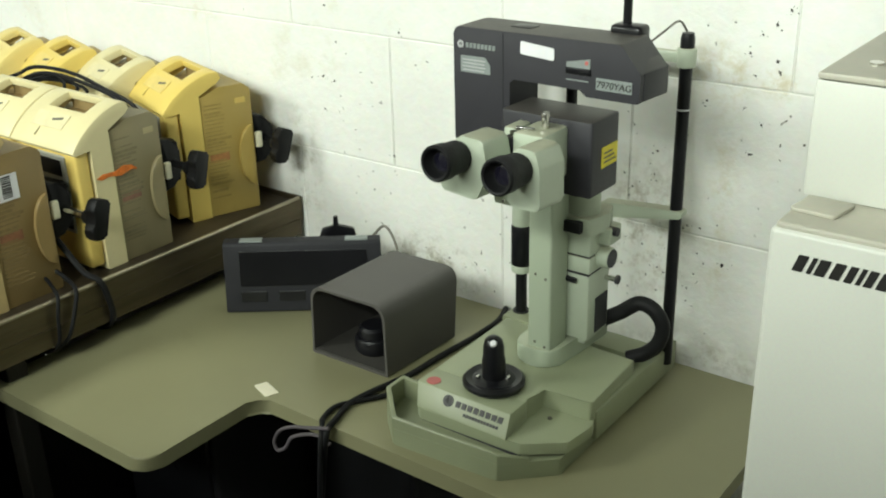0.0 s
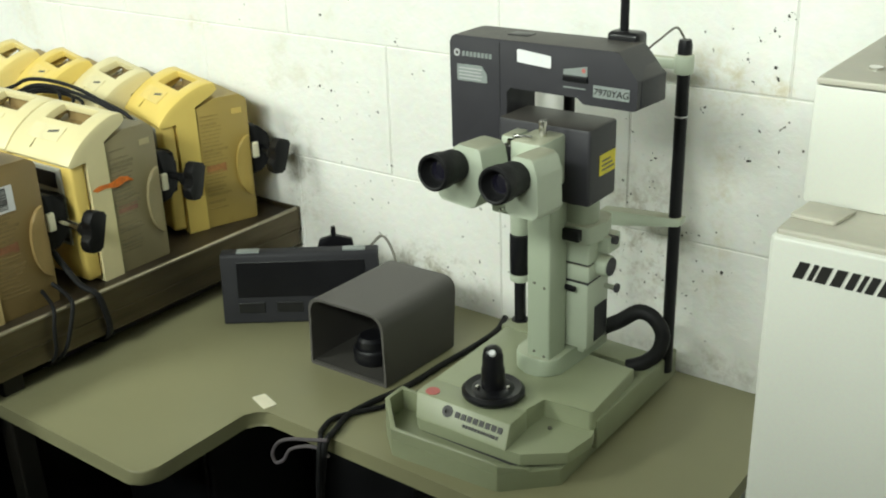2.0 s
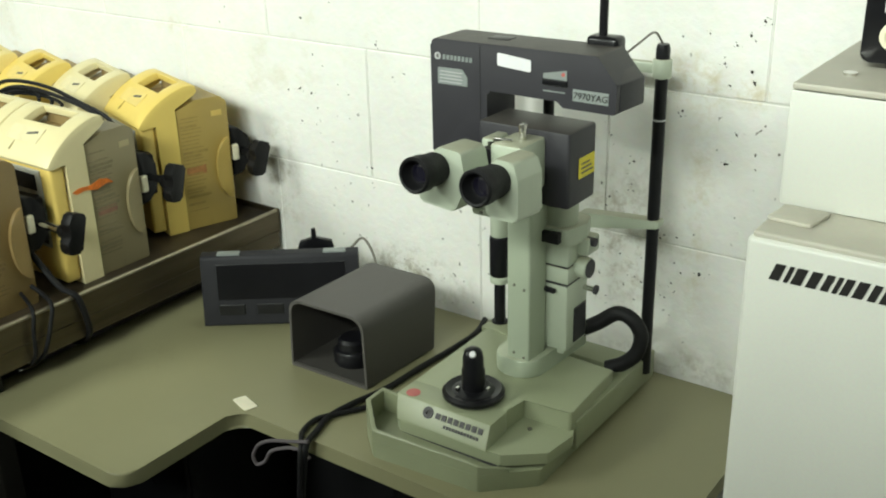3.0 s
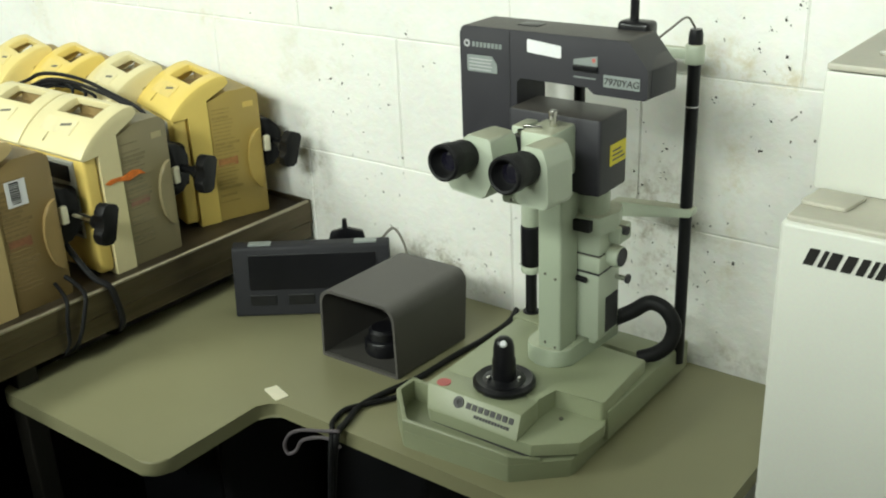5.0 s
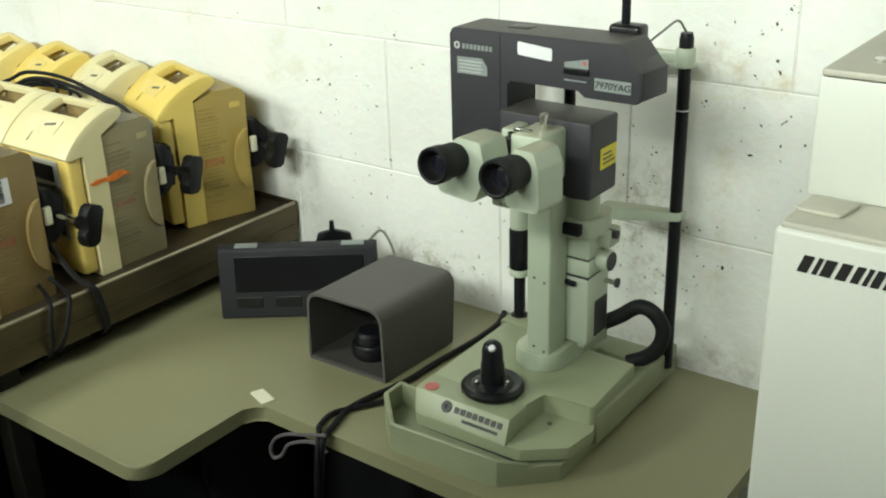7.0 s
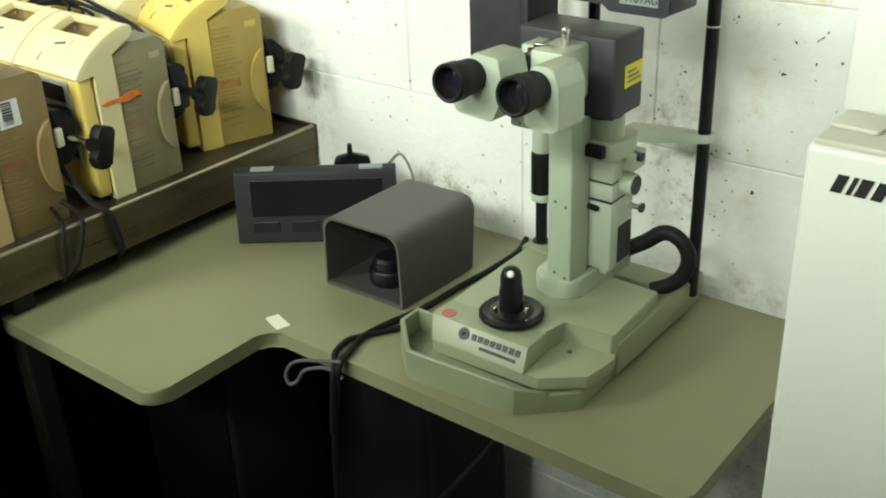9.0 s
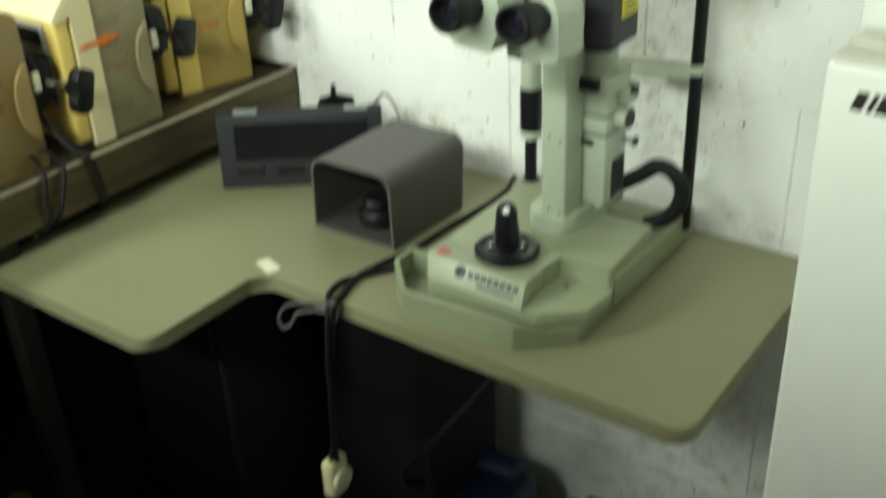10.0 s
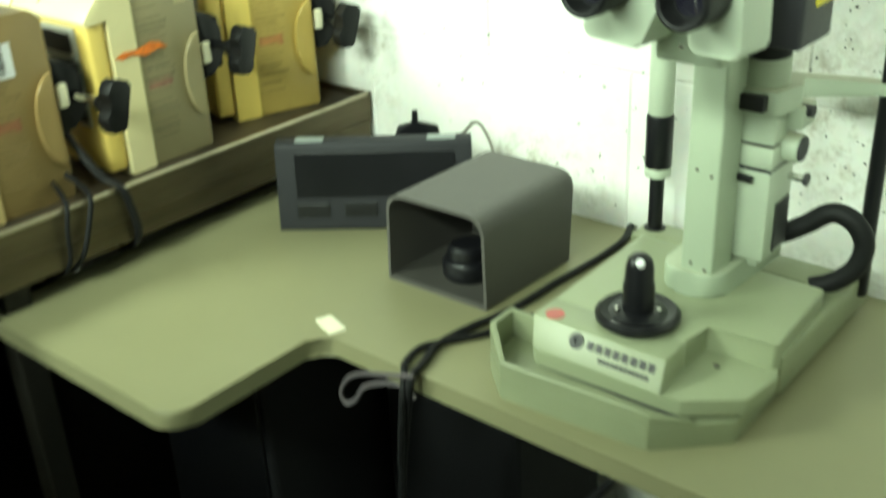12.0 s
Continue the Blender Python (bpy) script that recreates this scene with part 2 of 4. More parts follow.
def rounded(points, radii, steps=5):
    """A closed outline with its corners rounded by the given radii."""
    if isinstance(radii, (int, float)):
        radii = [radii] * len(points)
    out = []
    for i, (p, r) in enumerate(zip(points, radii)):
        p, a, b = Vector(p), Vector(points[i - 1]), Vector(points[(i + 1) % len(points)])
        if r <= 0:
            out.append(p)
            continue
        u, v = (a - p).normalized(), (b - p).normalized()
        half = u.angle(v) / 2
        cut = min(r / math.tan(half), 0.49 * (a - p).length, 0.49 * (b - p).length)
        s, e = p + u * cut, p + v * cut
        for k in range(steps + 1):
            w = k / steps
            out.append((1 - w) ** 2 * s + 2 * w * (1 - w) * p + w**2 * e)
    return out


def prism(outline, low, high, axis="z", bevel=0.0, segments=2, bm=None):
    """An outline (pairs) drawn out from low to high along an axis: x takes (y, z), y takes (x, z), z takes (x, y)."""
    one = bmesh.new()

    def at(p, h):
        return {"x": (h, p[0], p[1]), "y": (p[0], h, p[1]), "z": (p[0], p[1], h)}[axis]

    a = [one.verts.new(at(p, low)) for p in outline]
    b = [one.verts.new(at(p, high)) for p in outline]
    n = len(outline)
    caps = [one.faces.new(a[::-1]), one.faces.new(b)]
    for i in range(n):
        one.faces.new((a[i], a[(i + 1) % n], b[(i + 1) % n], b[i]))
    if bevel:
        rim = {e for f in caps for e in f.edges}
        bevelled(one, bevel, segments, list(rim))
    return joined(bm, one)


def rod(a, b, r, r2=None, sides=24, bevel=0.0, bm=None):
    """A round bar or cone from a to b."""
    a, b = Vector(a), Vector(b)
    one = bmesh.new()
    bmesh.ops.create_cone(one, cap_ends=True, segments=sides, radius1=r, radius2=r if r2 is None else r2, depth=(b - a).length)
    if bevel:
        bevelled(one, bevel, 2, [e for f in one.faces if len(f.verts) > 4 for e in f.edges])
    turn = (b - a).to_track_quat("Z", "Y").to_matrix().to_4x4()
    moved(one, Matrix.Translation((a + b) / 2) @ turn)
    return joined(bm, one)


def lathe(profile, sides=32, m=Matrix(), bm=None):
    """A turned body about z from (radius, height) pairs, then moved by m."""
    one = bmesh.new()
    rings = []
    for r, h in profile:
        if r < 1e-6:
            rings.append([one.verts.new((0, 0, h))])
        else:
            rings.append([one.verts.new((r * math.cos(2 * math.pi * k / sides), r * math.sin(2 * math.pi * k / sides), h)) for k in range(sides)])
    for p, q in zip(rings, rings[1:]):
        for k in range(sides):
            j = (k + 1) % sides
            if len(p) == 1 and len(q) > 1:
                one.faces.new((p[0], q[k], q[j]))
            elif len(q) == 1 and len(p) > 1:
                one.faces.new((p[k], p[j], q[0]))
            elif len(p) > 1:
                one.faces.new((p[k], p[j], q[j], q[k]))
    for ring in (rings[0], rings[-1]):
        if len(ring) > 2:
            one.faces.new(ring)
    moved(one, m)
    return joined(bm, one)


def along(a, b):
    """The pose that sends the z axis from a towards b."""
    a, b = Vector(a), Vector(b)
    return Matrix.Translation(a) @ (b - a).to_track_quat("Z", "Y").to_matrix().to_4x4()


def spline(points, steps=8):
    """A smooth line through points."""
    pts = [Vector(p) for p in points]
    pts = [2 * pts[0] - pts[1], *pts, 2 * pts[-1] - pts[-2]]
    out = []
    for a, b, c, d in zip(pts, pts[1:], pts[2:], pts[3:]):
        for k in range(steps):
            w = k / steps
            out.append(0.5 * (2 * b + (c - a) * w + (2 * a - 5 * b + 4 * c - d) * w**2 + (3 * b - a - 3 * c + d) * w**3))
    return out + [pts[-2]]


def tube(points, r, sides=10, steps=8, ribs=0.0, bm=None):
    """A round cable or hose along a smooth line through the points; ribs: how far its rings stand out."""
    line = spline(points, steps)
    one = bmesh.new()
    rings, side = [], None
    for i, p in enumerate(line):
        way = (line[min(i + 1, len(line) - 1)] - line[max(i - 1, 0)]).normalized()
        if side is None:
            side = way.orthogonal().normalized()
        side = (side - way * side.dot(way)).normalized()
        other = way.cross(side)
        rr = r + (ribs if i % 2 else 0)
        rings.append([one.verts.new(p + rr * (math.cos(2 * math.pi * k / sides) * side + math.sin(2 * math.pi * k / sides) * other)) for k in range(sides)])
    for p, q in zip(rings, rings[1:]):
        for k in range(sides):
            one.faces.new((p[k], p[(k + 1) % sides], q[(k + 1) % sides], q[k]))
    one.faces.new(rings[0][::-1])
    one.faces.new(rings[-1])
    return joined(bm, one)


def lettering(text, size, m, mat, parent, name, label="", slant=0.0, depth=0.0006):
    """Raised lettering in the built-in font, as a mesh."""
    curve = bpy.data.curves.new(name, "FONT")
    curve.body, curve.size, curve.extrude, curve.shear, curve.align_x = text, size, depth, slant, "CENTER"
    tmp = bpy.data.objects.new(name, curve)
    mesh = bpy.data.meshes.new_from_object(tmp)
    bpy.data.objects.remove(tmp)
    bpy.data.curves.remove(curve)
    mesh.transform(m)
    mesh.materials.append(mat)
    ob = new(name, mesh)
    ob.parent = parent
    if label:
        ob["label"] = label
    return ob




def bars(x0, x1, z, h, widths, slant=0.0, depth=0.0006, gap=0.0015, bm=None):
    """Plain upright bars, one for each letter of writing, on a face that looks to -y at y 0."""
    total = sum(widths)
    room = (x1 - x0) - gap * (len(widths) - 1)
    x = x0
    for w in widths:
        wide = room * w / total
        s = slant * h / 2
        bm = prism([(x - s, z - h / 2), (x + wide - s, z - h / 2), (x + wide + s, z + h / 2), (x + s, z + h / 2)], -depth, 0.0, "y", bm=bm)
        x += wide + gap
    return bm


# ---- the room ----
WALL_Y, FLOOR_Z, CEIL_Z = 1.751, 0.10, 2.62
LEFT_X, RIGHT_X, BACK_Y = -2.35, 1.9, -2.3
structure("floor", box(LEFT_X - 0.1, RIGHT_X + 0.1, BACK_Y - 0.1, WALL_Y + 0.1, FLOOR_Z - 0.1, FLOOR_Z), FLOOR, "dark brown worn floor, dusty and dim under the table", "floor")
structure("ceiling", box(LEFT_X - 0.1, RIGHT_X + 0.1, BACK_Y - 0.1, WALL_Y + 0.1, CEIL_Z, CEIL_Z + 0.1), CEILING, "plain off-white ceiling over the store room", "ceiling")
wall_north = structure("wall_north", box(LEFT_X, RIGHT_X, WALL_Y + 0.0016, WALL_Y + 0.19, FLOOR_Z, CEIL_Z), MORTAR, "white-painted concrete block wall, chipped and stained", "wall")
structure("wall_south", box(LEFT_X, RIGHT_X, BACK_Y - 0.1, BACK_Y, FLOOR_Z, CEIL_Z), PLAIN_WALL, "plain pale wall of the store room", "wall")
structure("wall_west", box(LEFT_X - 0.1, LEFT_X, BACK_Y - 0.1, WALL_Y + 0.19, FLOOR_Z, CEIL_Z), PLAIN_WALL, "plain pale side wall of the store room", "wall")
structure("wall_east", box(RIGHT_X, RIGHT_X + 0.1, BACK_Y - 0.1, WALL_Y + 0.19, FLOOR_Z, CEIL_Z), PLAIN_WALL, "plain pale side wall of the store room", "wall")

# unseen wall, added to block lamp light from table and cabinet front
structure("wall_partition", box(-0.24, RIGHT_X, 0.08, 0.16, FLOOR_Z, 1.81), PLAIN_WALL, "unseen plain wall added to shade the table front and lower cabinet", "wall")
# unseen wall too, added to keep lamp light off the floor things
structure("wall_low_screen", box(-2.2, -0.26, 0.44, 0.50, FLOOR_Z, 1.23), PLAIN_WALL, "unseen low wall added to shade the floor under table and cart", "wall")

# ---- instrument table: a T-shaped laminate top on a lifting column ----
TABLE_Z = 0.75


def build_table():
    table = thing("instrument_table", -0.37, 1.55, FLOOR_Z, "beige laminate instrument table with a rounded tongue, against the wall", "table")
    inv = table.matrix_world.inverted()
    outline = rounded([(-0.741, 1.164), (-0.408, 1.164), (-0.408, 1.353), (0.174, 1.352), (0.174, 1.742), (-0.741, 1.742)], [0.026, 0.034, 0.028, 0.028, 0.004, 0.004], 8)
    top = prism(outline, TABLE_Z - 0.021, TABLE_Z, "z", 0.004, 3)
    part("tabletop", moved(top, inv), LAMINATE, table, "beige laminate tabletop with a rounded edge", True)
    part("column", moved(box(-0.47, -0.27, 1.50, 1.68, FLOOR_Z + 0.05, TABLE_Z - 0.05, 0.008), inv), PEDESTAL, table, "dark grey lifting column")
    part("bracket", moved(box(-0.60, -0.05, 1.42, 1.70, TABLE_Z - 0.05, TABLE_Z - 0.0212, 0.004), inv), PEDESTAL, table)
    for x, front in ((-0.62, 1.44), (-0.16, 1.21)):
        part("foot", moved(prism(rounded([(x - 0.04, front), (x + 0.04, front), (x + 0.04, 1.72), (x - 0.04, 1.72)], 0.03), FLOOR_Z, FLOOR_Z + 0.05, "z", 0.012, 3), inv), FOOT, table, "grey-beige foot bar", True)
    part("crossbar", moved(box(-0.62, -0.16, 1.54, 1.64, FLOOR_Z + 0.002, FLOOR_Z + 0.052, 0.006), inv), PEDESTAL, table)
    return table


build_table()


def build_paper():
    card = thing("paper_scrap", -0.411, 1.369, TABLE_Z, "small cream paper scrap lying on the tabletop", "paper", turn=-14)
    part("sheet", prism(rounded([(-0.018, -0.0075), (0.018, -0.0105), (0.020, 0.0085), (-0.015, 0.0105)], 0.002, 2), 0.0, 0.0012), PAPER, card)


build_paper()

# ---- slit lamp with a laser head ----


def build_slit_lamp():
    lamp = thing("slit_lamp", -0.11, 1.55, TABLE_Z, "pale green slit lamp microscope with charcoal laser head, on the table", "microscope")
    inv = lamp.matrix_world.inverted()

    def add(name, bm, mat, parent=lamp, label="", smooth=True, angle=35):
        return part(name, moved(bm, inv), mat, parent, label, smooth, angle)

    z0 = TABLE_Z
    # lower tray with its raised rim
    foot = [(-0.190, 1.367), (-0.045, 1.377), (0.008, 1.428), (0.003, 1.712), (-0.236, 1.712), (-0.236, 1.66), (-0.196, 1.65), (-0.190, 1.437), (-0.228, 1.437), (-0.228, 1.402)]
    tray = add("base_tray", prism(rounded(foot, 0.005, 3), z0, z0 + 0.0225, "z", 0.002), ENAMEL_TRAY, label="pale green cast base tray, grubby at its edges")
    # upstanding wall round the front of the tray, highest at its left corner
    line = [(-0.191, 1.4365, 0.0505), (-0.2275, 1.4365, 0.0515), (-0.2275, 1.4025, 0.0505), (-0.1905, 1.3675, 0.0375), (-0.060, 1.3765, 0.036), (-0.045, 1.3775, 0.0345), (-0.018, 1.4030, 0.0262)]
    inner = [(-0.191, 1.4305), (-0.2215, 1.4305), (-0.2215, 1.4052), (-0.1880, 1.3735), (-0.0605, 1.3825), (-0.0475, 1.3835), (-0.0220, 1.4070)]
    wall = bmesh.new()
    rings = []
    for (ox, oy, top), (ix, iy) in zip(line, inner):
        rings.append([wall.verts.new(p) for p in ((ox, oy, z0 + 0.004), (ox, oy, z0 + top), (ix, iy, z0 + top), (ix, iy, z0 + 0.004))])
    for p, q in zip(rings, rings[1:]):
        for k in range(4):
            wall.faces.new((p[k], p[(k + 1) % 4], q[(k + 1) % 4], q[k]))
    wall.faces.new(rings[0][::-1])
    wall.faces.new(rings[-1])
    bmesh.ops.recalc_face_normals(wall, faces=wall.faces)
    add("tray_rim", bevelled(wall, 0.0010, 1), ENAMEL_TRAY, tray)
    add("rail", box(-0.010, 0.015, 1.50, 1.716, z0 + 0.010, z0 + 0.050, 0.003), ENAMEL_TRAY, tray)
    add("rear_bar", box(-0.236, -0.004, 1.672, 1.716, z0 + 0.014, z0 + 0.034, 0.003), ENAMEL_TRAY, tray)

    # sliding carriage
    skirt = rounded([(-0.181, 1.406), (-0.171, 1.398), (-0.030, 1.402), (0.013, 1.436), (0.019, 1.482), (0.009, 1.505), (0.009, 1.612), (-0.190, 1.620)], 0.004, 3)
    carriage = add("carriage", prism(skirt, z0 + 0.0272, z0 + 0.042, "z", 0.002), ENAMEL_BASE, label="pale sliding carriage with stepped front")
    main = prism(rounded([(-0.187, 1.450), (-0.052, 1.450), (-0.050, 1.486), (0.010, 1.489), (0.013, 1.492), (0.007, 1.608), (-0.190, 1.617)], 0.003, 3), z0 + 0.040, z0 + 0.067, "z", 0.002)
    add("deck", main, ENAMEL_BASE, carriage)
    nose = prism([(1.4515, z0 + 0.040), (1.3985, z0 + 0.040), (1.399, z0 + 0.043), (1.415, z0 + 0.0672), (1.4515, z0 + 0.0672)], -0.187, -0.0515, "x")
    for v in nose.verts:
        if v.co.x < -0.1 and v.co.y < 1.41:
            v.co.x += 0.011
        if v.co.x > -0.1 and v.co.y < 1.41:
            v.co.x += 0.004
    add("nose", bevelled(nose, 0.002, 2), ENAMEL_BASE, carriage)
    # dark strip painted where the carriage leaves a shaded gap
    add("under_slide", box(-0.172, -0.033, 1.403, 1.60, z0 + 0.0222, z0 + 0.0275), CHARCOAL_EDGE, carriage, "dark strip painted for the shaded gap under the carriage")
    add("sticker", rod((-0.1695, 1.4250, z0 + 0.0668), (-0.1695, 1.4250, z0 + 0.0680), 0.0088, sides=28), RED, carriage, "faded red round sticker")
    add("screw", rod((-0.030, 1.467, z0 + 0.0415), (-0.030, 1.467, z0 + 0.0435), 0.0028), GREY_INK, carriage)
    # maker's mark on the sloping nose
    slope = math.degrees(math.atan2(0.0242, 0.016))
    m = pose(-0.0905, 1.4069, z0 + 0.0555, slope, 0, 0)
    ring = lathe([(0.0030, 0.0), (0.0072, 0.0), (0.0072, 0.0009), (0.0030, 0.0009), (0.0030, 0.0)], 28, m @ Matrix.Translation((-0.0455, 0.004, -0.0002)))
    add("mark", ring, INK, carriage, "round black maker's mark")
    word = bmesh.new()
    for k in range(8):
        w0 = -0.034 + k * 0.0086
        joined(word, moved(box(w0, w0 + 0.0062, 0.0, 0.0072, -0.0002, 0.0008), m))
    for k in range(12):
        w0 = -0.020 + k * 0.0042
        joined(word, moved(box(w0, w0 + 0.0030, -0.0078, -0.0040, -0.0002, 0.0008), m))
    add("lettering", word, INK, carriage, "black bars of printed writing", False)

    # joystick
    jx, jy = -0.105, 1.460
    zt = z0 + 0.067
    add("joystick_disc", lathe([(0.0, 0.0), (0.034, 0.0), (0.0380, 0.004), (0.0380, 0.008), (0.034, 0.0115), (0.026, 0.0095), (0.020, 0.012), (0.0, 0.012)], 40, pose(jx, jy, zt)), BLACK, label="glossy black joystick disc")
    stick = lathe([(0.0142, 0.0), (0.0142, 0.026), (0.0128, 0.030), (0.0125, 0.043), (0.0105, 0.051), (0.006, 0.055), (0.0, 0.056)], 32, pose(jx, jy, zt + 0.01))
    add("joystick", stick, BLACK, label="black joystick with a white button")
    add("button", lathe([(0.0, 0.003), (0.0035, 0.0026), (0.0045, 0.0), (0.0, -0.002)], 20, pose(jx + 0.0045, jy - 0.0075, zt + 0.0605, 40, 18, 0)), WHITE_LABEL, label="white round button")
    for dx, dy in ((-0.012, -0.016), (0.019, 0.003)):
        add("tab", box(jx + dx - 0.0018, jx + dx + 0.0018, jy + dy - 0.003, jy + dy + 0.003, zt + 0.009, zt + 0.016, 0.0008), CHROME)

    # column
    z1 = z0 + 0.067
    shoe = prism(rounded([(-0.124, 1.524), (-0.064, 1.524), (-0.055, 1.655), (-0.124, 1.655)], [0.028, 0.028, 0.006, 0.006], 8), z1, z1 + 0.024, "z", 0.003)
    add("column_shoe", shoe, ENAMEL, label="rounded foot of the column")
    column = prism(rounded([(-0.1025, 1.531), (-0.0705, 1.531), (-0.0695, 1.569), (-0.1025, 1.569)], 0.003, 3), z1 + 0.02, z0 + 0.323, "z", 0.002)
    add("column", column, ENAMEL, label="tall pale green microscope column")
    for zz in (0.098, 0.19):
        add("screw", rod((-0.092, 1.5318, z0 + zz), (-0.092, 1.5302, z0 + zz), 0.0018, sides=12), GREY_INK)
        add("screw", rod((-0.078, 1.5318, z0 + zz - 0.004), (-0.078, 1.5302, z0 + zz - 0.004), 0.0018, sides=12), GREY_INK)

    # illumination tower
    ty0, ty1 = 1.572, 1.625
    shift = inv @ Matrix.Translation((-0.006, 0.0, -0.003))

    def tower(name, bm, mat, parent=lamp, label="", smooth=True, angle=35):
        return part(name, moved(bm, shift), mat, parent, label, smooth, angle)

    tower("tower_lower", box(-0.079, -0.036, ty0, ty1, z1 + 0.030, z0 + 0.186, 0.003), ENAMEL_WHITE, label="white lower lamp housing")
    # flat dark patch paints the shade of a recess in the white side
    tower("tower_recess", box(-0.0365, -0.0345, ty0 + 0.018, ty1 - 0.006, z1 + 0.036, z0 + 0.150, 0.0), CHARCOAL_EDGE)
    tower("lamp_leg", box(-0.070, -0.045, ty0 + 0.01, ty1 - 0.01, z1 + 0.02, z1 + 0.032, 0.001), ENAMEL_WHITE)
    tower("tower_band", box(-0.080, -0.035, ty0 - 0.001, ty1, z0 + 0.1885, z0 + 0.209, 0.002), ENAMEL_WHITE)
    tower("tower_upper", box(-0.080, -0.035, ty0 - 0.001, ty1, z0 + 0.211, z0 + 0.240, 0.003), ENAMEL_WHITE)
    tower("tower_seam", box(-0.078, -0.037, ty0 + 0.001, ty1 - 0.002, z0 + 0.18, z0 + 0.215), CHARCOAL_EDGE)
    tower("collar", prism(rounded([(-0.080, 1.560), (-0.034, 1.566), (-0.026, 1.600), (-0.036, 1.628), (-0.080, 1.628)], 0.006, 4), z0 + 0.240, z0 + 0.262, "z", 0.003), ENAMEL_WHITE)
    tower("black_band", box(-0.0815, -0.042, 1.5565, 1.575, z0 + 0.245, z0 + 0.259, 0.001), BLACK)
    tower("neck", rod((-0.056, 1.59, z0 + 0.26), (-0.056, 1.59, z0 + 0.292), 0.0205, bevel=0.003), ENAMEL_WHITE)
    tower("neck_ring", rod((-0.056, 1.585, z0 + 0.288), (-0.056, 1.585, z0 + 0.322), 0.0215, bevel=0.002), RUBBER, label="black rubber ring")
    tower("side_knob", rod((-0.040, 1.60, z0 + 0.204), (-0.021, 1.60, z0 + 0.204), 0.0135, bevel=0.002), ENAMEL_WHITE, label="pale knob with a dark face")
    tower("knob_face", rod((-0.0215, 1.60, z0 + 0.204), (-0.0195, 1.60, z0 + 0.204), 0.0115), CHARCOAL)
    tower("bracket", box(-0.036, -0.020, 1.592, 1.622, z0 + 0.222, z0 + 0.244, 0.003), ENAMEL_WHITE)
    tower("small_knob", rod((-0.036, 1.602, z0 + 0.239), (-0.015, 1.602, z0 + 0.239), 0.0055), CHARCOAL)
    tower("small_knob", rod((-0.036, 1.615, z0 + 0.170), (-0.020, 1.615, z0 + 0.170), 0.0035), CHROME)
    tower("knob_face", rod((-0.021, 1.615, z0 + 0.170), (-0.018, 1.615, z0 + 0.170), 0.006), CHARCOAL)
    tower("lever", moved(box(-0.014, 0.014, -0.003, 0.003, -0.003, 0.003, 0.0015), pose(-0.064, 1.567, z0 + 0.180, 0, 5, 0)), BLACK, label="small black slit lever")
    tower("lever_hub", rod((-0.074, 1.573, z0 + 0.182), (-0.074, 1.563, z0 + 0.182), 0.0055), BLACK)

    # laser cube under the head
    cube = prism(rounded([(-0.105, 1.476), (0.0085, 1.476), (0.0085, 1.536), (-0.105, 1.536)], 0.004, 3), z0 + 0.323, z0 + 0.407, "z", 0.003)
    cube = add("laser_cube", cube, CHARCOAL, label="charcoal cubic housing with a yellow warning label")
    add("warning_label", box(0.0085, 0.0093, 1.498, 1.532, z0 + 0.352, z0 + 0.375), YELLOW_LABEL, cube, "yellow warning label")
    lines = bmesh.new()
    for k in range(3):
        joined(lines, box(0.0093, 0.0097, 1.502, 1.528 - 0.004 * k, z0 + 0.357 + 0.005 * k, z0 + 0.3588 + 0.005 * k))
    add("lettering", lines, GREY_INK, cube, "bars of small print", False)

    # laser head: arm, beam and tapered end
    yf, yb = 1.49, 1.548
    shape = [(-0.178, z0 + 0.355), (-0.178, z0 + 0.487), (0.030, z0 + 0.4885), (0.053, z0 + 0.461), (0.0525, z0 + 0.430), (-0.008, z0 + 0.430), (-0.016, z0 + 0.436), (-0.103, z0 + 0.4365), (-0.103, z0 + 0.355)]
    head = add("laser_head", prism(rounded(shape, [0.003, 0.008, 0.004, 0.003, 0.003, 0.003, 0.003, 0.004, 0.003], 4), yf, yb, "y", 0.004, 3), CHARCOAL, label="charcoal laser head with arm and tapered end")
    end = prism(rounded([(0.030, z0 + 0.483), (0.0535, z0 + 0.4605), (0.0535, z0 + 0.431), (0.03, z0 + 0.431)], 0.002, 2), yf + 0.008, yb - 0.003, "y", 0.0)
    for v in end.verts:
        if v.co.y > 1.53 and v.co.x > 0.04:
            v.co.x += 0.004
    add("end_cap", bevelled(end, 0.002), CHARCOAL, head)
    add("arm_seam", box(-0.1125, -0.1115, yf - 0.0006, yf + 0.001, z0 + 0.32, z0 + 0.484), CHARCOAL_EDGE, head)
    # black plate painted in for the dark inside of the slot
    add("slot", box(-0.118, -0.092, 1.515, 1.533, z0 + 0.4868, z0 + 0.4885, 0.0005), BLACK, head)
    flat = Matrix.Translation((0, yf, 0))
    add("white_label", moved(prism(rounded([(-0.089, z0 + 0.466), (-0.047, z0 + 0.463), (-0.047, z0 + 0.476), (-0.089, z0 + 0.480)], 0.002, 2), -0.0009, 0.0, "y"), flat), WHITE_LABEL, head, "blank white label")
    add("label_plate", moved(prism(rounded([(-0.168, z0 + 0.437), (-0.128, z0 + 0.4375), (-0.128, z0 + 0.4475), (-0.135, z0 + 0.456), (-0.168, z0 + 0.4555)], 0.001, 2), -0.0009, 0.0, "y"), flat), GREY_LABEL, head, "grey plate with rows of small print")
    small = bmesh.new()
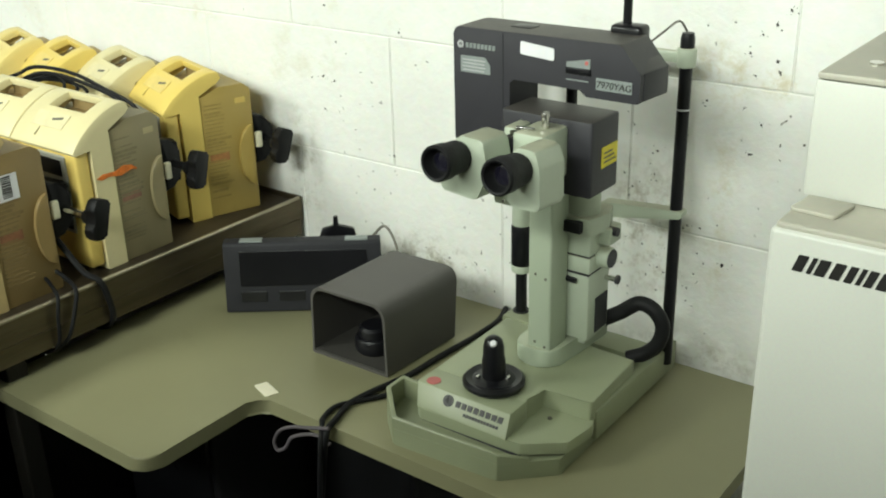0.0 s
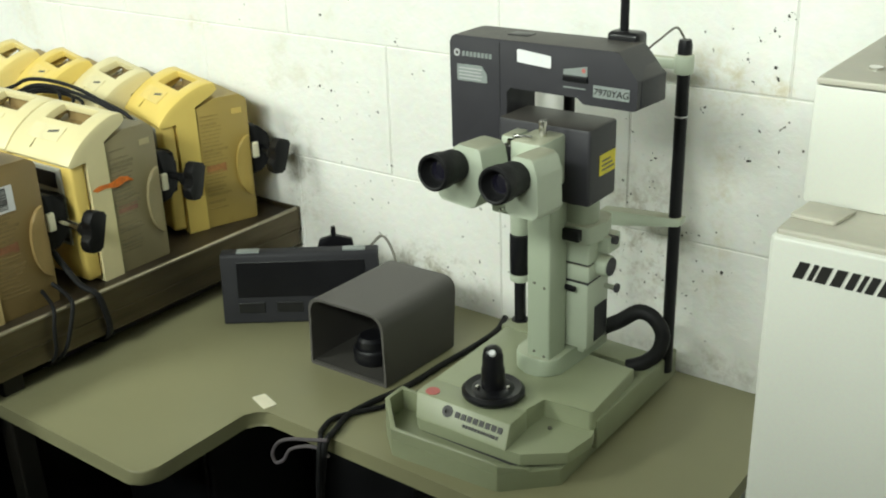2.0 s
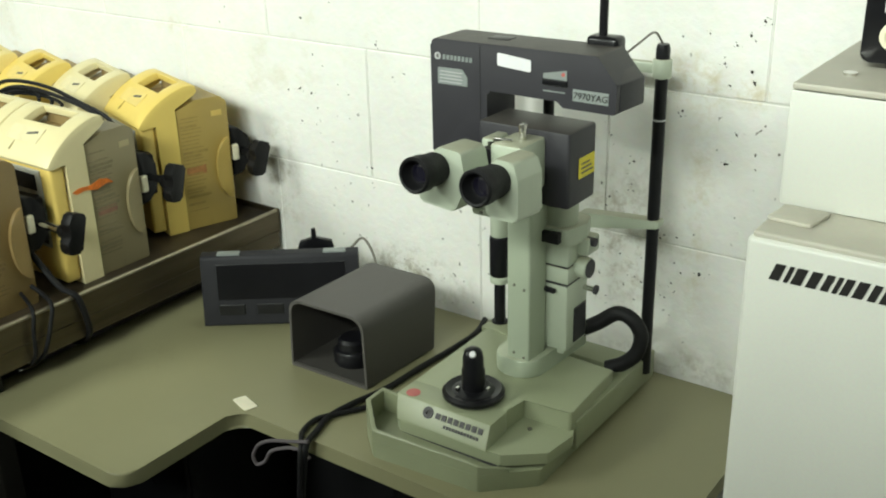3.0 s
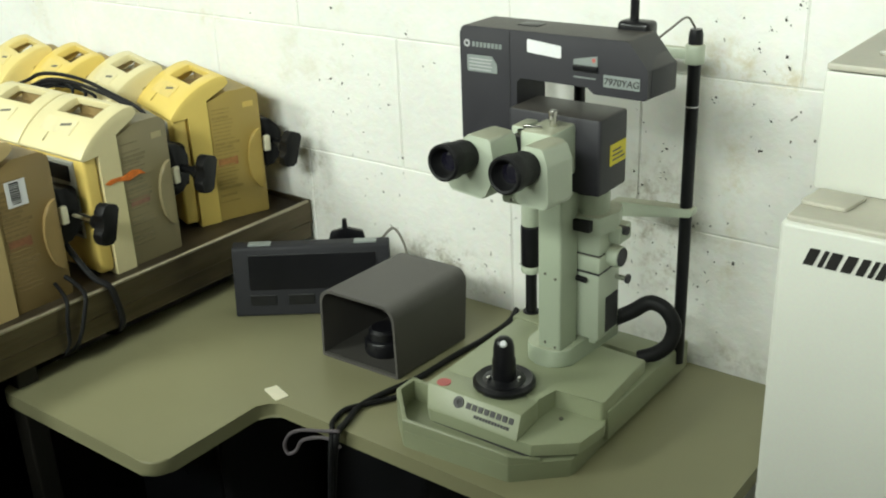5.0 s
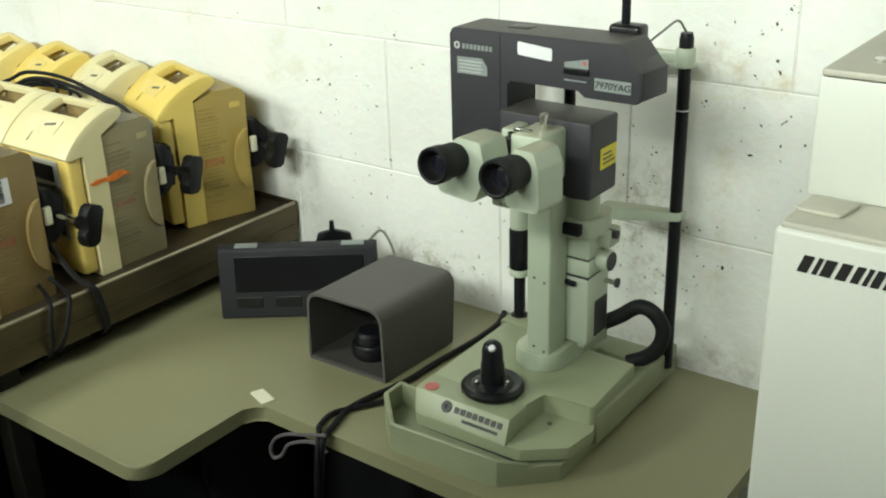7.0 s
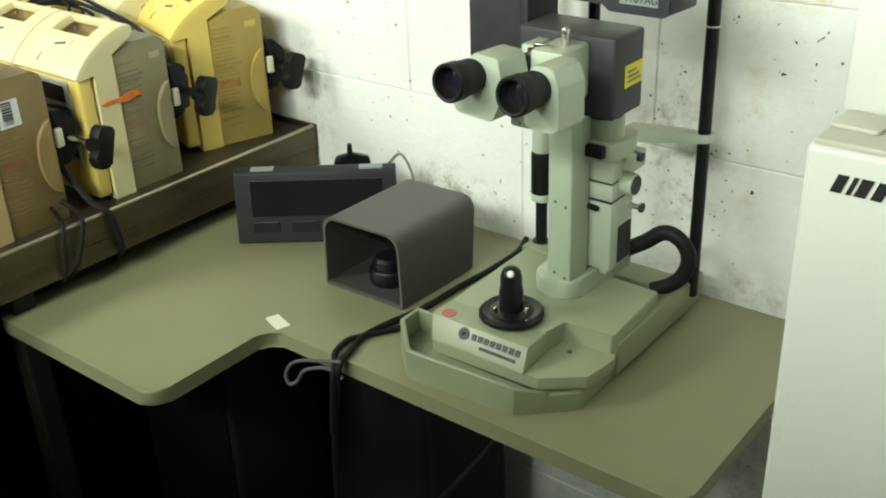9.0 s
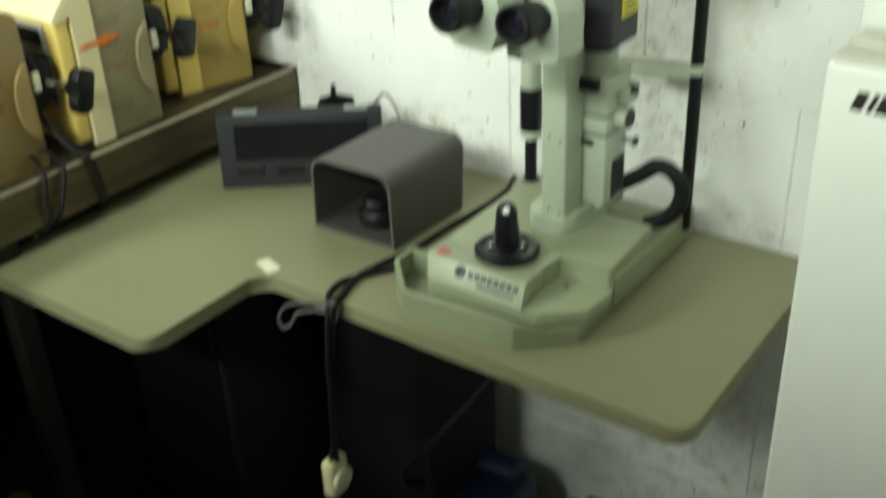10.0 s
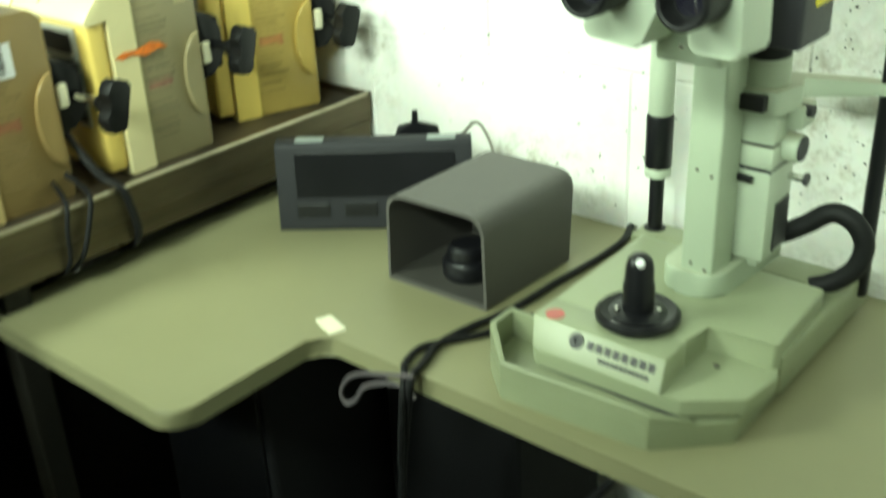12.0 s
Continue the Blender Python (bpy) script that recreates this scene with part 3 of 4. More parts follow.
    for k in range(4):
        joined(small, moved(box(-0.165, -0.136 + 0.0015 * (k % 2), -0.0013, -0.0008, z0 + 0.4395 + 0.0038 * k, z0 + 0.4408 + 0.0038 * k), flat))
    add("lettering", small, PALE_INK, head, "pale bars of small print", False)
    add("mark", moved(lathe([(0.002, 0.0), (0.0042, 0.0), (0.0042, 0.0008), (0.002, 0.0008), (0.002, 0.0)], 24, pose(-0.168, 0, z0 + 0.468, 90, 0, 0)), flat), PALE_INK, head, "round pale maker's mark")
    add("maker_lettering", moved(bars(-0.161, -0.122, z0 + 0.4675, 0.0055, [1] * 8, 0.1), flat), GREY_LABEL, head, "pale bars of printed writing", False)
    slider = prism([(-0.032, z0 + 0.4595), (-0.004, z0 + 0.4595), (-0.004, z0 + 0.470), (-0.032, z0 + 0.4645)], -0.0008, 0.0, "y")
    add("scale", moved(slider, flat), GREY_LABEL, head, "grey wedge-shaped scale")
    add("red_dot", moved(rod((-0.008, -0.0014, z0 + 0.4655), (-0.008, 0, z0 + 0.4655), 0.0022, sides=14), flat), RED, head, "small red dot")
    add("slider", moved(box(-0.032, -0.003, -0.003, 0.0, z0 + 0.453, z0 + 0.4595, 0.001), flat), BLACK, head)
    add("fine_print", moved(box(-0.032, -0.006, -0.0007, 0.0, z0 + 0.4455, z0 + 0.4468), flat), GREY_LABEL, head)
    add("model_plate", moved(box(0.0035, 0.0445, -0.0009, 0.0, z0 + 0.4395, z0 + 0.4520), flat), GREY_LABEL, head, "model plate with number")
    lettering("7970YAG", 0.0100, inv @ flat @ pose(0.024, -0.0009, z0 + 0.4422, 90, 0, 0), INK, head, "model_number", "dark printed model number", 0.1)

    # binocular tube
    add("centre_body", prism(rounded([(-0.058, 1.426), (-0.020, 1.426), (-0.020, 1.478), (-0.058, 1.478)], 0.005, 3), z0 + 0.345, z0 + 0.401, "z", 0.004), ENAMEL_WHITE, label="white centre body of the binocular")
    add("hinge", box(-0.074, -0.056, 1.432, 1.470, z0 + 0.352, z0 + 0.392, 0.003), CHARCOAL, label="dark hinge between the two housings")
    add("hinge_block", box(-0.082, -0.066, 1.446, 1.478, z0 + 0.350, z0 + 0.398, 0.003), ENAMEL_WHITE)
    add("hinge_pin", rod((-0.065, 1.440, z0 + 0.388), (-0.065, 1.440, z0 + 0.397), 0.0038), CHROME)
    add("clamp_lever", moved(box(-0.010, 0.010, -0.0025, 0.0025, -0.002, 0.002, 0.001), pose(-0.048, 1.436, z0 + 0.403, 0, 6, 30)), CHROME)
    add("binocular_foot", box(-0.085, -0.03, 1.43, 1.54, z0 + 0.315, z0 + 0.347, 0.004), ENAMEL)
    add("top_screw", rod((-0.035, 1.455, z0 + 0.40), (-0.035, 1.455, z0 + 0.418), 0.0045, bevel=0.001), CHROME, label="knurled chrome screw")
    add("side_dial", rod((-0.022, 1.432, z0 + 0.366), (-0.006, 1.432, z0 + 0.366), 0.0175, bevel=0.002), ENAMEL_WHITE, label="white round dial")
    left_plate = [(-0.027, -0.040), (0.020, -0.038), (0.029, -0.006), (0.017, 0.026), (-0.011, 0.024), (-0.025, 0.0)]
    right_plate = [(-0.026, -0.034), (0.012, -0.040), (0.016, 0.004), (0.012, 0.022), (-0.010, 0.026), (-0.022, 0.006)]
    for x, lean, plate in ((-0.0905, 8, left_plate), (-0.0170, -8, right_plate)):
        house = prism(rounded(plate, 0.006, 4), 0.0, 0.046, "y", 0.003)
        add("prism_housing", moved(house, pose(x + 0.008, 1.377, z0 + 0.379, -3, lean, 0)), ENAMEL_WHITE, label="white angular prism housing")
        base = pose(x, 1.386, z0 + 0.3815, 90 - 4, 0, 0)
        cup = add("eyepiece", lathe([(0.0, 0.0), (0.0160, 0.0), (0.0160, 0.012), (0.0175, 0.014), (0.0175, 0.030), (0.0190, 0.034), (0.0190, 0.048), (0.0170, 0.050), (0.0150, 0.049), (0.0135, 0.040), (0.011, 0.037), (0.0, 0.037)], 40, base), RUBBER, label="black rubber-cupped eyepiece")
        add("lens", lathe([(0.0, 0.0385), (0.006, 0.0382), (0.0100, 0.0372), (0.0100, 0.036), (0.0, 0.036)], 28, base), LENS, cup, "violet-coated eyepiece lens")
    for x in (-0.062, -0.015):
        add("screw", rod((x - 0.02, 1.378, z0 + 0.345), (x - 0.02, 1.3755, z0 + 0.345), 0.0018, sides=12), CHROME)

    # headrest: two posts, cross arms and the fixation lamp
    rx, ry = 0.0138, 1.686
    post = add("headrest_post", rod((rx, ry, z0 + 0.03), (rx, ry, z0 + 0.448), 0.0078, sides=20), BLACK, label="tall black headrest post")
    add("post_collar", rod((rx, ry, z0 + 0.424), (rx, ry, z0 + 0.447), 0.0115, bevel=0.002), ENAMEL_WHITE, post)
    add("post_cap", lathe([(0.0, 0.0), (0.0085, 0.0), (0.0085, 0.012), (0.007, 0.018), (0.0, 0.019)], 20, pose(rx, ry, z0 + 0.446)), BLACK, post)
    add("ring_mark", rod((rx, ry, z0 + 0.3725), (rx, ry, z0 + 0.3742), 0.0080), WHITE_LABEL, post)
    arm = prism(rounded([(-0.10, z0 + 0.226), (-0.075, z0 + 0.219), (0.024, z0 + 0.237), (0.026, z0 + 0.247), (-0.02, z0 + 0.2435), (-0.085, z0 + 0.238)], 0.003, 3), 1.677, 1.695, "y", 0.003)
    add("chin_arm", arm, ENAMEL_WHITE, label="pale horizontal chin rest arm")
    add("top_arm", box(-0.20, rx, 1.681, 1.691, z0 + 0.428, z0 + 0.442, 0.003), ENAMEL_WHITE, label="pale top arm of the headrest")
    lx, ly = -0.221, 1.70
    grip = add("left_post", rod((lx, ly, z0 + 0.02), (lx, ly, z0 + 0.11), 0.0082, sides=20), BLACK, label="black post with sleeve and pale tube")
    add("post_foot", rod((lx, ly, z0 + 0.024), (lx, ly, z0 + 0.036), 0.0125, bevel=0.002), BLACK, grip)
    add("lower_collar", rod((lx, ly, z0 + 0.097), (lx, ly, z0 + 0.108), 0.0145, bevel=0.002), ENAMEL_WHITE, grip)
    add("sleeve", rod((lx, ly, z0 + 0.108), (lx, ly, z0 + 0.168), 0.0148, bevel=0.002), BLACK, grip)
    add("upper_tube", rod((lx, ly, z0 + 0.168), (lx, ly, z0 + 0.31), 0.0135, bevel=0.002), ENAMEL_WHITE, grip)
    add("upper_post", rod((lx, ly, z0 + 0.31), (lx, ly, z0 + 0.44), 0.009), BLACK, grip)
    add("rear_post", rod((-0.074, 1.575, z0 + 0.32), (-0.074, 1.575, z0 + 0.47), 0.0065), BLACK)
    pole = add("lamp_pole", rod((0.004, 1.552, z0 + 0.484), (0.004, 1.552, z0 + 0.66), 0.0048, sides=14), BLACK, label="thin black pole on the head")
    add("pole_foot", box(-0.011, 0.026, 1.54, 1.564, z0 + 0.478, z0 + 0.497, 0.005, 3), BLACK, pole)
    add("lamp_wire", tube([(0.024, 1.556, z0 + 0.474), (0.024, 1.60, z0 + 0.482), (0.018, 1.65, z0 + 0.484), (0.013, 1.684, z0 + 0.466)], 0.0014, 6), GREY_CABLE, pole)
    hose = [(-0.052, 1.630, z0 + 0.098), (-0.030, 1.636, z0 + 0.112), (-0.008, 1.642, z0 + 0.128), (0.012, 1.645, z0 + 0.123), (0.024, 1.647, z0 + 0.103), (0.020, 1.645, z0 + 0.078), (0.004, 1.642, z0 + 0.060), (-0.016, 1.636, z0 + 0.050)]
    add("hose", tube(hose, 0.0095, 14, 10, 0.0003), RUBBER, label="thick black ribbed hose")
    return lamp


build_slit_lamp()

# ---- remote display, foot switch and cables on the table ----


def build_display():
    turn = math.degrees(math.atan2(0.607, 0.795))
    unit = thing("display_unit", -0.623, 1.494, TABLE_Z, "charcoal remote display with blank screen and three keys", "display", turn=turn)
    length, high = 0.238, 0.108
    profile = rounded([(0.0, 0.001), (0.0, high), (0.022, high + 0.002), (0.048, 0.001)], [0.003, 0.006, 0.006, 0.003], 3)
    case = prism(profile, 0.0, length, "x", 0.003)
    shear = Matrix(((1, 0, 0, 0), (0, 1, 0.16, 0), (0, 0, 1, 0), (0, 0, 0, 1)))
    part("case", moved(case, shear), DISPLAY_CASE, unit, "charcoal sloping case", True)
    part("screen", moved(box(0.024, length - 0.02, -0.0012, 0.002, 0.042, 0.096, 0.0006), shear), SCREEN, unit, "blank dark screen")
    for x in (0.024, 0.082, 0.134):
        part("key", moved(box(x, x + 0.040, -0.0016, 0.002, 0.018, 0.034, 0.0008), shear), KEY, unit, "dark recessed key")
    for x in (0.025, 0.185):
        part("top_label", moved(box(x, x + 0.034, 0.004, 0.018, high - 0.001, high + 0.0022, 0.0004), shear), GREY_LABEL, unit, "worn grey label")
    part("bracket", moved(prism(rounded([(0.140, 0.090), (0.200, 0.090), (0.196, 0.108), (0.170, 0.114), (0.146, 0.108)], 0.004), 0.05, 0.058, "y", 0.001), shear), BLACK, unit, "black rear bracket with a wing screw", True)
    part("wing_screw", rod((0.168, 0.072, 0.105), (0.168, 0.072, 0.128), 0.005, 0.0035, 12), BLACK, unit)
    part("lead", tube([(0.225, 0.055, 0.10), (0.245, 0.05, 0.118), (0.262, 0.03, 0.095), (0.268, 0.0, 0.06), (0.262, -0.012, 0.012)], 0.0022, 6), GREY_CABLE, unit)


build_display()


def build_foot_switch():
    unit = thing("foot_switch", -0.364, 1.56, TABLE_Z, "grey metal hooded foot switch, open at the front", "foot switch", turn=1.5)
    w, h, r = 0.0675, 0.106, 0.022

    def shell(inset):
        """A hood: flat base, rounded shoulders."""
        o = rounded([(-w + inset, 0.001 + inset), (w - inset, 0.001 + inset), (w - inset - 0.002, h - inset), (-w + inset + 0.004, h - inset)], [0.003, 0.003, r, r], 7)
        return o

    bm = bmesh.new()
    rings = []
    for inset, y in ((0.0, 0.066), (0.0, -0.078), (0.0035, -0.078), (0.0035, 0.059)):
        o = shell(inset)
        rings.append([bm.verts.new((p[0] + (0.010 if y > 0 else 0.0), y + 0.012 * (p[1] / h if y > 0 else 0.0), p[1] * (1.01 if y > 0 else 1.0))) for p in o])
    n = len(rings[0])
    for p, q in zip(rings, rings[1:]):
        for i in range(n):
            bm.faces.new((p[i], p[(i + 1) % n], q[(i + 1) % n], q[i]))
    bm.faces.new(rings[0])
    bm.faces.new(rings[-1])
    part("hood", bm, HOOD, unit, "grey hammered metal hood with rounded shoulders", True, 50)
    part("base_plate", box(-w + 0.004, w - 0.004, -0.076, 0.057, 0.0045, 0.007), HOOD_SHADED, unit)
    part("pedal", lathe([(0.0, 0.0), (0.026, 0.0), (0.0285, 0.004), (0.0285, 0.018), (0.026, 0.022), (0.022, 0.023), (0.022, 0.034), (0.018, 0.038), (0.0, 0.038)], 36, pose(0.008, -0.030, 0.007)), BLACK, unit, "black round pedal button", True)


build_foot_switch()


def build_cables():
    z = TABLE_Z + 0.0045
    cable = thing("power_cable", -0.275, 1.345, TABLE_Z, "black power cable running over the table edge", "cable")
    inv = cable.matrix_world.inverted()
    run = [(-0.275, 1.742, z), (-0.262, 1.70, z), (-0.262, 1.64, z), (-0.268, 1.57, z), (-0.272, 1.50, z), (-0.284, 1.44, z + 0.001), (-0.290, 1.40, z), (-0.280, 1.365, z), (-0.276, 1.343, z - 0.004), (-0.277, 1.337, z - 0.03), (-0.288, 1.334, z - 0.12), (-0.296, 1.334, z - 0.245)]
    part("cord", moved(tube(run, 0.0042, 10), inv), RUBBER, cable, "", True)
    run2 = [(-0.2475, 1.50, z), (-0.262, 1.45, z), (-0.283, 1.415, z), (-0.300, 1.385, z), (-0.294, 1.355, z), (-0.285, 1.343, z - 0.002), (-0.279, 1.331, z - 0.03), (-0.283, 1.327, z - 0.10)]
    part("second_cord", moved(tube(run2, 0.0035, 10), inv), RUBBER, cable, "", True)
    loop = [(-0.268, 1.338, z + 0.004), (-0.298, 1.334, z - 0.004), (-0.326, 1.33, z - 0.011), (-0.345, 1.327, z - 0.022), (-0.355, 1.325, z - 0.040), (-0.350, 1.325, z - 0.052), (-0.337, 1.327, z - 0.044), (-0.327, 1.33, z - 0.027), (-0.303, 1.335, z - 0.016), (-0.285, 1.34, z - 0.016), (-0.270, 1.34, z - 0.022)]
    part("grey_loop", moved(tube(loop, 0.0024, 8), inv), LOOP_CABLE, cable, "grey cable twisted into a loop", True)
    plug = box(-0.310, -0.289, 1.318, 1.352, 0.449, 0.508, 0.006, 3)
    part("inline_switch", moved(plug, inv), CREAM, cable, "cream plastic inline plug hanging from the cord", True)
    part("socket_face", moved(rod((-0.290, 1.336, 0.478), (-0.283, 1.336, 0.478), 0.0175, 0.016, 24, 0.002), inv), IVORY, cable, "round dull socket face", True)
    part("collar", moved(rod((-0.298, 1.334, 0.503), (-0.297, 1.334, 0.522), 0.008, 0.006), inv), BLACK, cable)
    tail = thing("thin_cable", -0.069, 1.46, TABLE_Z - 0.03, "thin black cable hanging under the table", "cable")
    inv = tail.matrix_world.inverted()
    part("cord", moved(tube([(-0.06, 1.42, 0.725), (-0.085, 1.42, 0.69), (-0.13, 1.425, 0.62), (-0.185, 1.43, 0.54), (-0.235, 1.44, 0.47), (-0.285, 1.46, 0.40), (-0.32, 1.50, 0.33)], 0.0046, 8), inv), RUBBER, tail, "", True)


build_cables()

# ---- steel cart with infusion pumps ----
CART_X, TRAY_Z = -0.699, 0.840


def build_cart():
    cart = thing("steel_cart", -1.15, 1.35, FLOOR_Z, "dull stainless steel cart with a rimmed tray, beside the table", "cart")
    inv = cart.matrix_world.inverted()
    x0, y0, y1 = -1.62, 0.90, 1.742

    def add(name, bm, mat, label="", smooth=False):
        return part(name, moved(bm, inv), mat, cart, label, smooth)

    add("tray", box(x0, CART_X - 0.004, y0, y1, TRAY_Z - 0.02, TRAY_Z), STEEL_DARK, "dark stained steel tray")
    add("front_apron", box(CART_X - 0.004, CART_X, y0, y1, 0.7805, 0.844), STEEL, "dull steel apron")
    add("front_lip", rod((CART_X - 0.003, y0, 0.845), (CART_X - 0.003, y1, 0.845), 0.0034, sides=12), STEEL_LIT, "rolled lip with its lit rim painted brighter", True)
    add("apron_crease", box(CART_X, CART_X + 0.0015, y0, y1, 0.806, 0.809), STEEL)
    add("end_rim", box(x0, CART_X, y1, y1 + 0.004, 0.806, 0.848), STEEL, "steel rim at the wall")
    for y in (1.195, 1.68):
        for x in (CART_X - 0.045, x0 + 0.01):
            add("leg", box(x, x + 0.032, y - 0.016, y + 0.016, FLOOR_Z + 0.002, 0.820, 0.003), CART_SHADED, "dark square leg")
    # unseen panels added to keep lamp light out of the cart
    add("end_panel", box(x0, CART_X - 0.01, y0 - 0.004, y0, FLOOR_Z + 0.03, 0.820), CART_SHADED, "unseen dark panel added to block lamp light")
    add("back_panel", box(x0, x0 + 0.004, y0, y1, FLOOR_Z + 0.03, 0.820), CART_SHADED)
    add("lower_shelf", box(x0, CART_X - 0.002, y0, y1, 0.13, 0.15, 0.002), CART_SHADED, "dark lower shelf")
    return cart


build_cart()


def spline_2d(points, steps=2):
    """The points with smooth ones between them."""
    return [(p[0], p[1]) for p in spline([Vector((a, b, 0)) for a, b in points], steps)]


def build_pump(x, y, body, side, door, label, barcode=False, tape=False, reach=0.0, lift=0.0, turn=0.0):
    """An infusion pump: front to -y, its right side at x, its back at y; a clamp with a wing knob stands off the back."""
    w = 0.148
    unit = thing("infusion_pump", x, y, TRAY_Z, label, "infusion pump", "infusion pumps on the cart", turn)
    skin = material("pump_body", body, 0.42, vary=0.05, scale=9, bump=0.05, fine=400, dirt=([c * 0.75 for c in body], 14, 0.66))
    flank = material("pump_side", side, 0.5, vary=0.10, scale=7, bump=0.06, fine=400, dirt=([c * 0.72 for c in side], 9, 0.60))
    front = material("pump_door", door, 0.42, vary=0.06, scale=9, bump=0.05, fine=400)
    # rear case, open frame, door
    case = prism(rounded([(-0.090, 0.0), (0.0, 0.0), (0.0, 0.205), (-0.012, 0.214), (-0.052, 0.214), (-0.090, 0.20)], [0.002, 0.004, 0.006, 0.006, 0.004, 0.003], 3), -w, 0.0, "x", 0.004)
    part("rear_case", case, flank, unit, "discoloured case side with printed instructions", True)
    # case frame with two cheeks, and a curved carrying handle with a grip hole between them
    crest = spline_2d([(-0.152, 0.185), (-0.138, 0.202), (-0.120, 0.217), (-0.100, 0.229), (-0.080, 0.237), (-0.066, 0.240), (-0.053, 0.2395)])
    under = [(p[0] + 0.004, p[1] - (0.004, 0.008, 0.011)[min(k, 2)]) for k, p in enumerate(crest)]
    frame_ = part("frame", box(-w + 0.0225, -0.0225, -0.122, -0.0885, 0.0, 0.184, 0.002), skin, unit, "case frame of the pump", True)
    for x0, x1 in ((-w - 0.002, -w + 0.022), (-0.022, 0.0025)):
        cheek = prism([(-0.122, 0.0), (-0.0885, 0.0), (-0.0885, 0.205), (-0.056, 0.222), *reversed(under), (-0.122, 0.1832)], x0, x1, "x")
        part("cheek", cheek, skin, frame_, "", False)
    handle = bmesh.new()
    columns = [-w - 0.002, -w + 0.034, -0.030, 0.0025]
    tops = [[handle.verts.new((cx, p[0], p[1])) for p in crest] for cx in columns]
    lows = [[handle.verts.new((cx, p[0], p[1])) for p in under] for cx in columns]
    last = len(crest) - 1
    hole = [k for k in range(last) if -0.106 < crest[k][0] and crest[k + 1][0] < -0.060]
    solid = {(c, k) for c in range(3) for k in range(last) if not (c == 1 and k in hole)}
    for c, k in solid:
        handle.faces.new((tops[c][k], tops[c + 1][k], tops[c + 1][k + 1], tops[c][k + 1]))
        handle.faces.new((lows[c][k], lows[c][k + 1], lows[c + 1][k + 1], lows[c + 1][k]))
        for (dc, dk), (p, q) in {(-1, 0): ((c, k), (c, k + 1)), (1, 0): ((c + 1, k), (c + 1, k + 1)), (0, -1): ((c, k), (c + 1, k)), (0, 1): ((c, k + 1), (c + 1, k + 1))}.items():
            if (c + dc, k + dk) not in solid:
                handle.faces.new((tops[p[0]][p[1]], tops[q[0]][q[1]], lows[q[0]][q[1]], lows[p[0]][p[1]]))
    bmesh.ops.recalc_face_normals(handle, faces=handle.faces)
    upper = {v for column in tops for v in column}
    edge_loop = [e for e in handle.edges if len(e.link_faces) == 2 and e.calc_face_angle() > 0.9 and e.verts[0] in upper and e.verts[1] in upper]
    bmesh.ops.bevel(handle, geom=edge_loop, offset=0.003, segments=2, profile=0.5, affect="EDGES", clamp_overlap=True)
    part("handle", handle, skin, unit, "curved carrying handle with a grip hole", True)
    # the shade inside the grip hole is put into this brown
    part("grip_floor", box(-w + 0.024, -0.024, -0.056, -0.052, 0.2125, 0.2375, bm=box(-w + 0.024, -0.024, -0.112, -0.056, 0.2105, 0.2125)), material("grip_shade", (0.26, 0.18, 0.07), 0.7), unit, "recess under the grip with its shade painted brown")
    ramp_pose = pose(-w / 2, -0.121, 0.2160, 38, 0, 0)
    part("top_label", moved(box(-0.046, 0.028, -0.014, 0.012, 0.0, 0.0012, 0.0005), ramp_pose), material("pump_top_label", [min(1, c * 0.92 + 0.06) for c in body], 0.5, vary=0.08, scale=50), unit, "worn paper label")
    part("top_print", moved(box(-0.004, 0.018, -0.001, 0.003, 0.0012, 0.0018), ramp_pose @ pose(0, 0, 0, 0, 0, 12)), GREY_INK, unit, "smudged bar of print")
    part("top_seam", moved(box(-0.022, -0.0205, -0.030, -0.010, -0.001, 0.0006), ramp_pose), material("pump_seam", [c * 0.55 for c in body], 0.6), unit)
    part("door", box(-w + 0.004, -0.001, -0.147, -0.1235, 0.008, 0.183, 0.005, 3), front, unit, "front door of the pump", True)
    part("bezel", box(-w + 0.016, -0.024, -0.1495, -0.145, 0.060, 0.177, 0.002), material("pump_bezel", (0.42, 0.42, 0.37), 0.5, vary=0.1, scale=30), unit, "grey front panel")
    part("screen", box(-w + 0.026, -0.034, -0.1505, -0.1485, 0.146, 0.170, 0.0006), SCREEN, unit, "dark display window")
    keys = bmesh.new()
    for i in range(5):
        for k in range(2):
            joined(keys, box(-w + 0.028 + 0.021 * i, -w + 0.043 + 0.021 * i, -0.1502, -0.149, 0.118 + 0.013 * k, 0.127 + 0.013 * k))
    part("keypad", keys, GREY_LABEL, unit, "grey membrane keys")
    part("lower_panel", box(-w + 0.02, -0.028, -0.1502, -0.1488, 0.066, 0.108, 0.0004), PUMP_BLACK, unit, "black lower panel")
    # printed side
    lines = bmesh.new()
    pick = random.Random(int(abs(x * 1000)) + int(y * 1000))
    z = 0.188
    while z > 0.028:
        tall = 0.0022 if pick.random() < 0.8 else 0.0045
        if pick.random() < 0.88:
            joined(lines, box(0.0, 0.0005, -0.083, -0.083 + pick.uniform(0.028, 0.044), z - tall, z))
        z -= 0.0062
    part("side_print", lines, material("side_ink", [c * 0.80 for c in side], 0.6, vary=0.2, scale=150, bump=0.0), unit, "rows of faded small print")
    part("red_print", box(0.0, 0.0004, -0.080, -0.046, 0.092, 0.106), material("red_print", (side[0], side[1] * 0.62, side[2] * 0.75), 0.6, vary=0.3, scale=120), unit, "faded red warning print")
    # half-round boss on the side by the rear edge
    arc = [(-0.004 - 0.025 * math.sin(math.pi * k / 14), 0.093 - 0.052 * math.cos(math.pi * k / 14)) for k in range(15)]
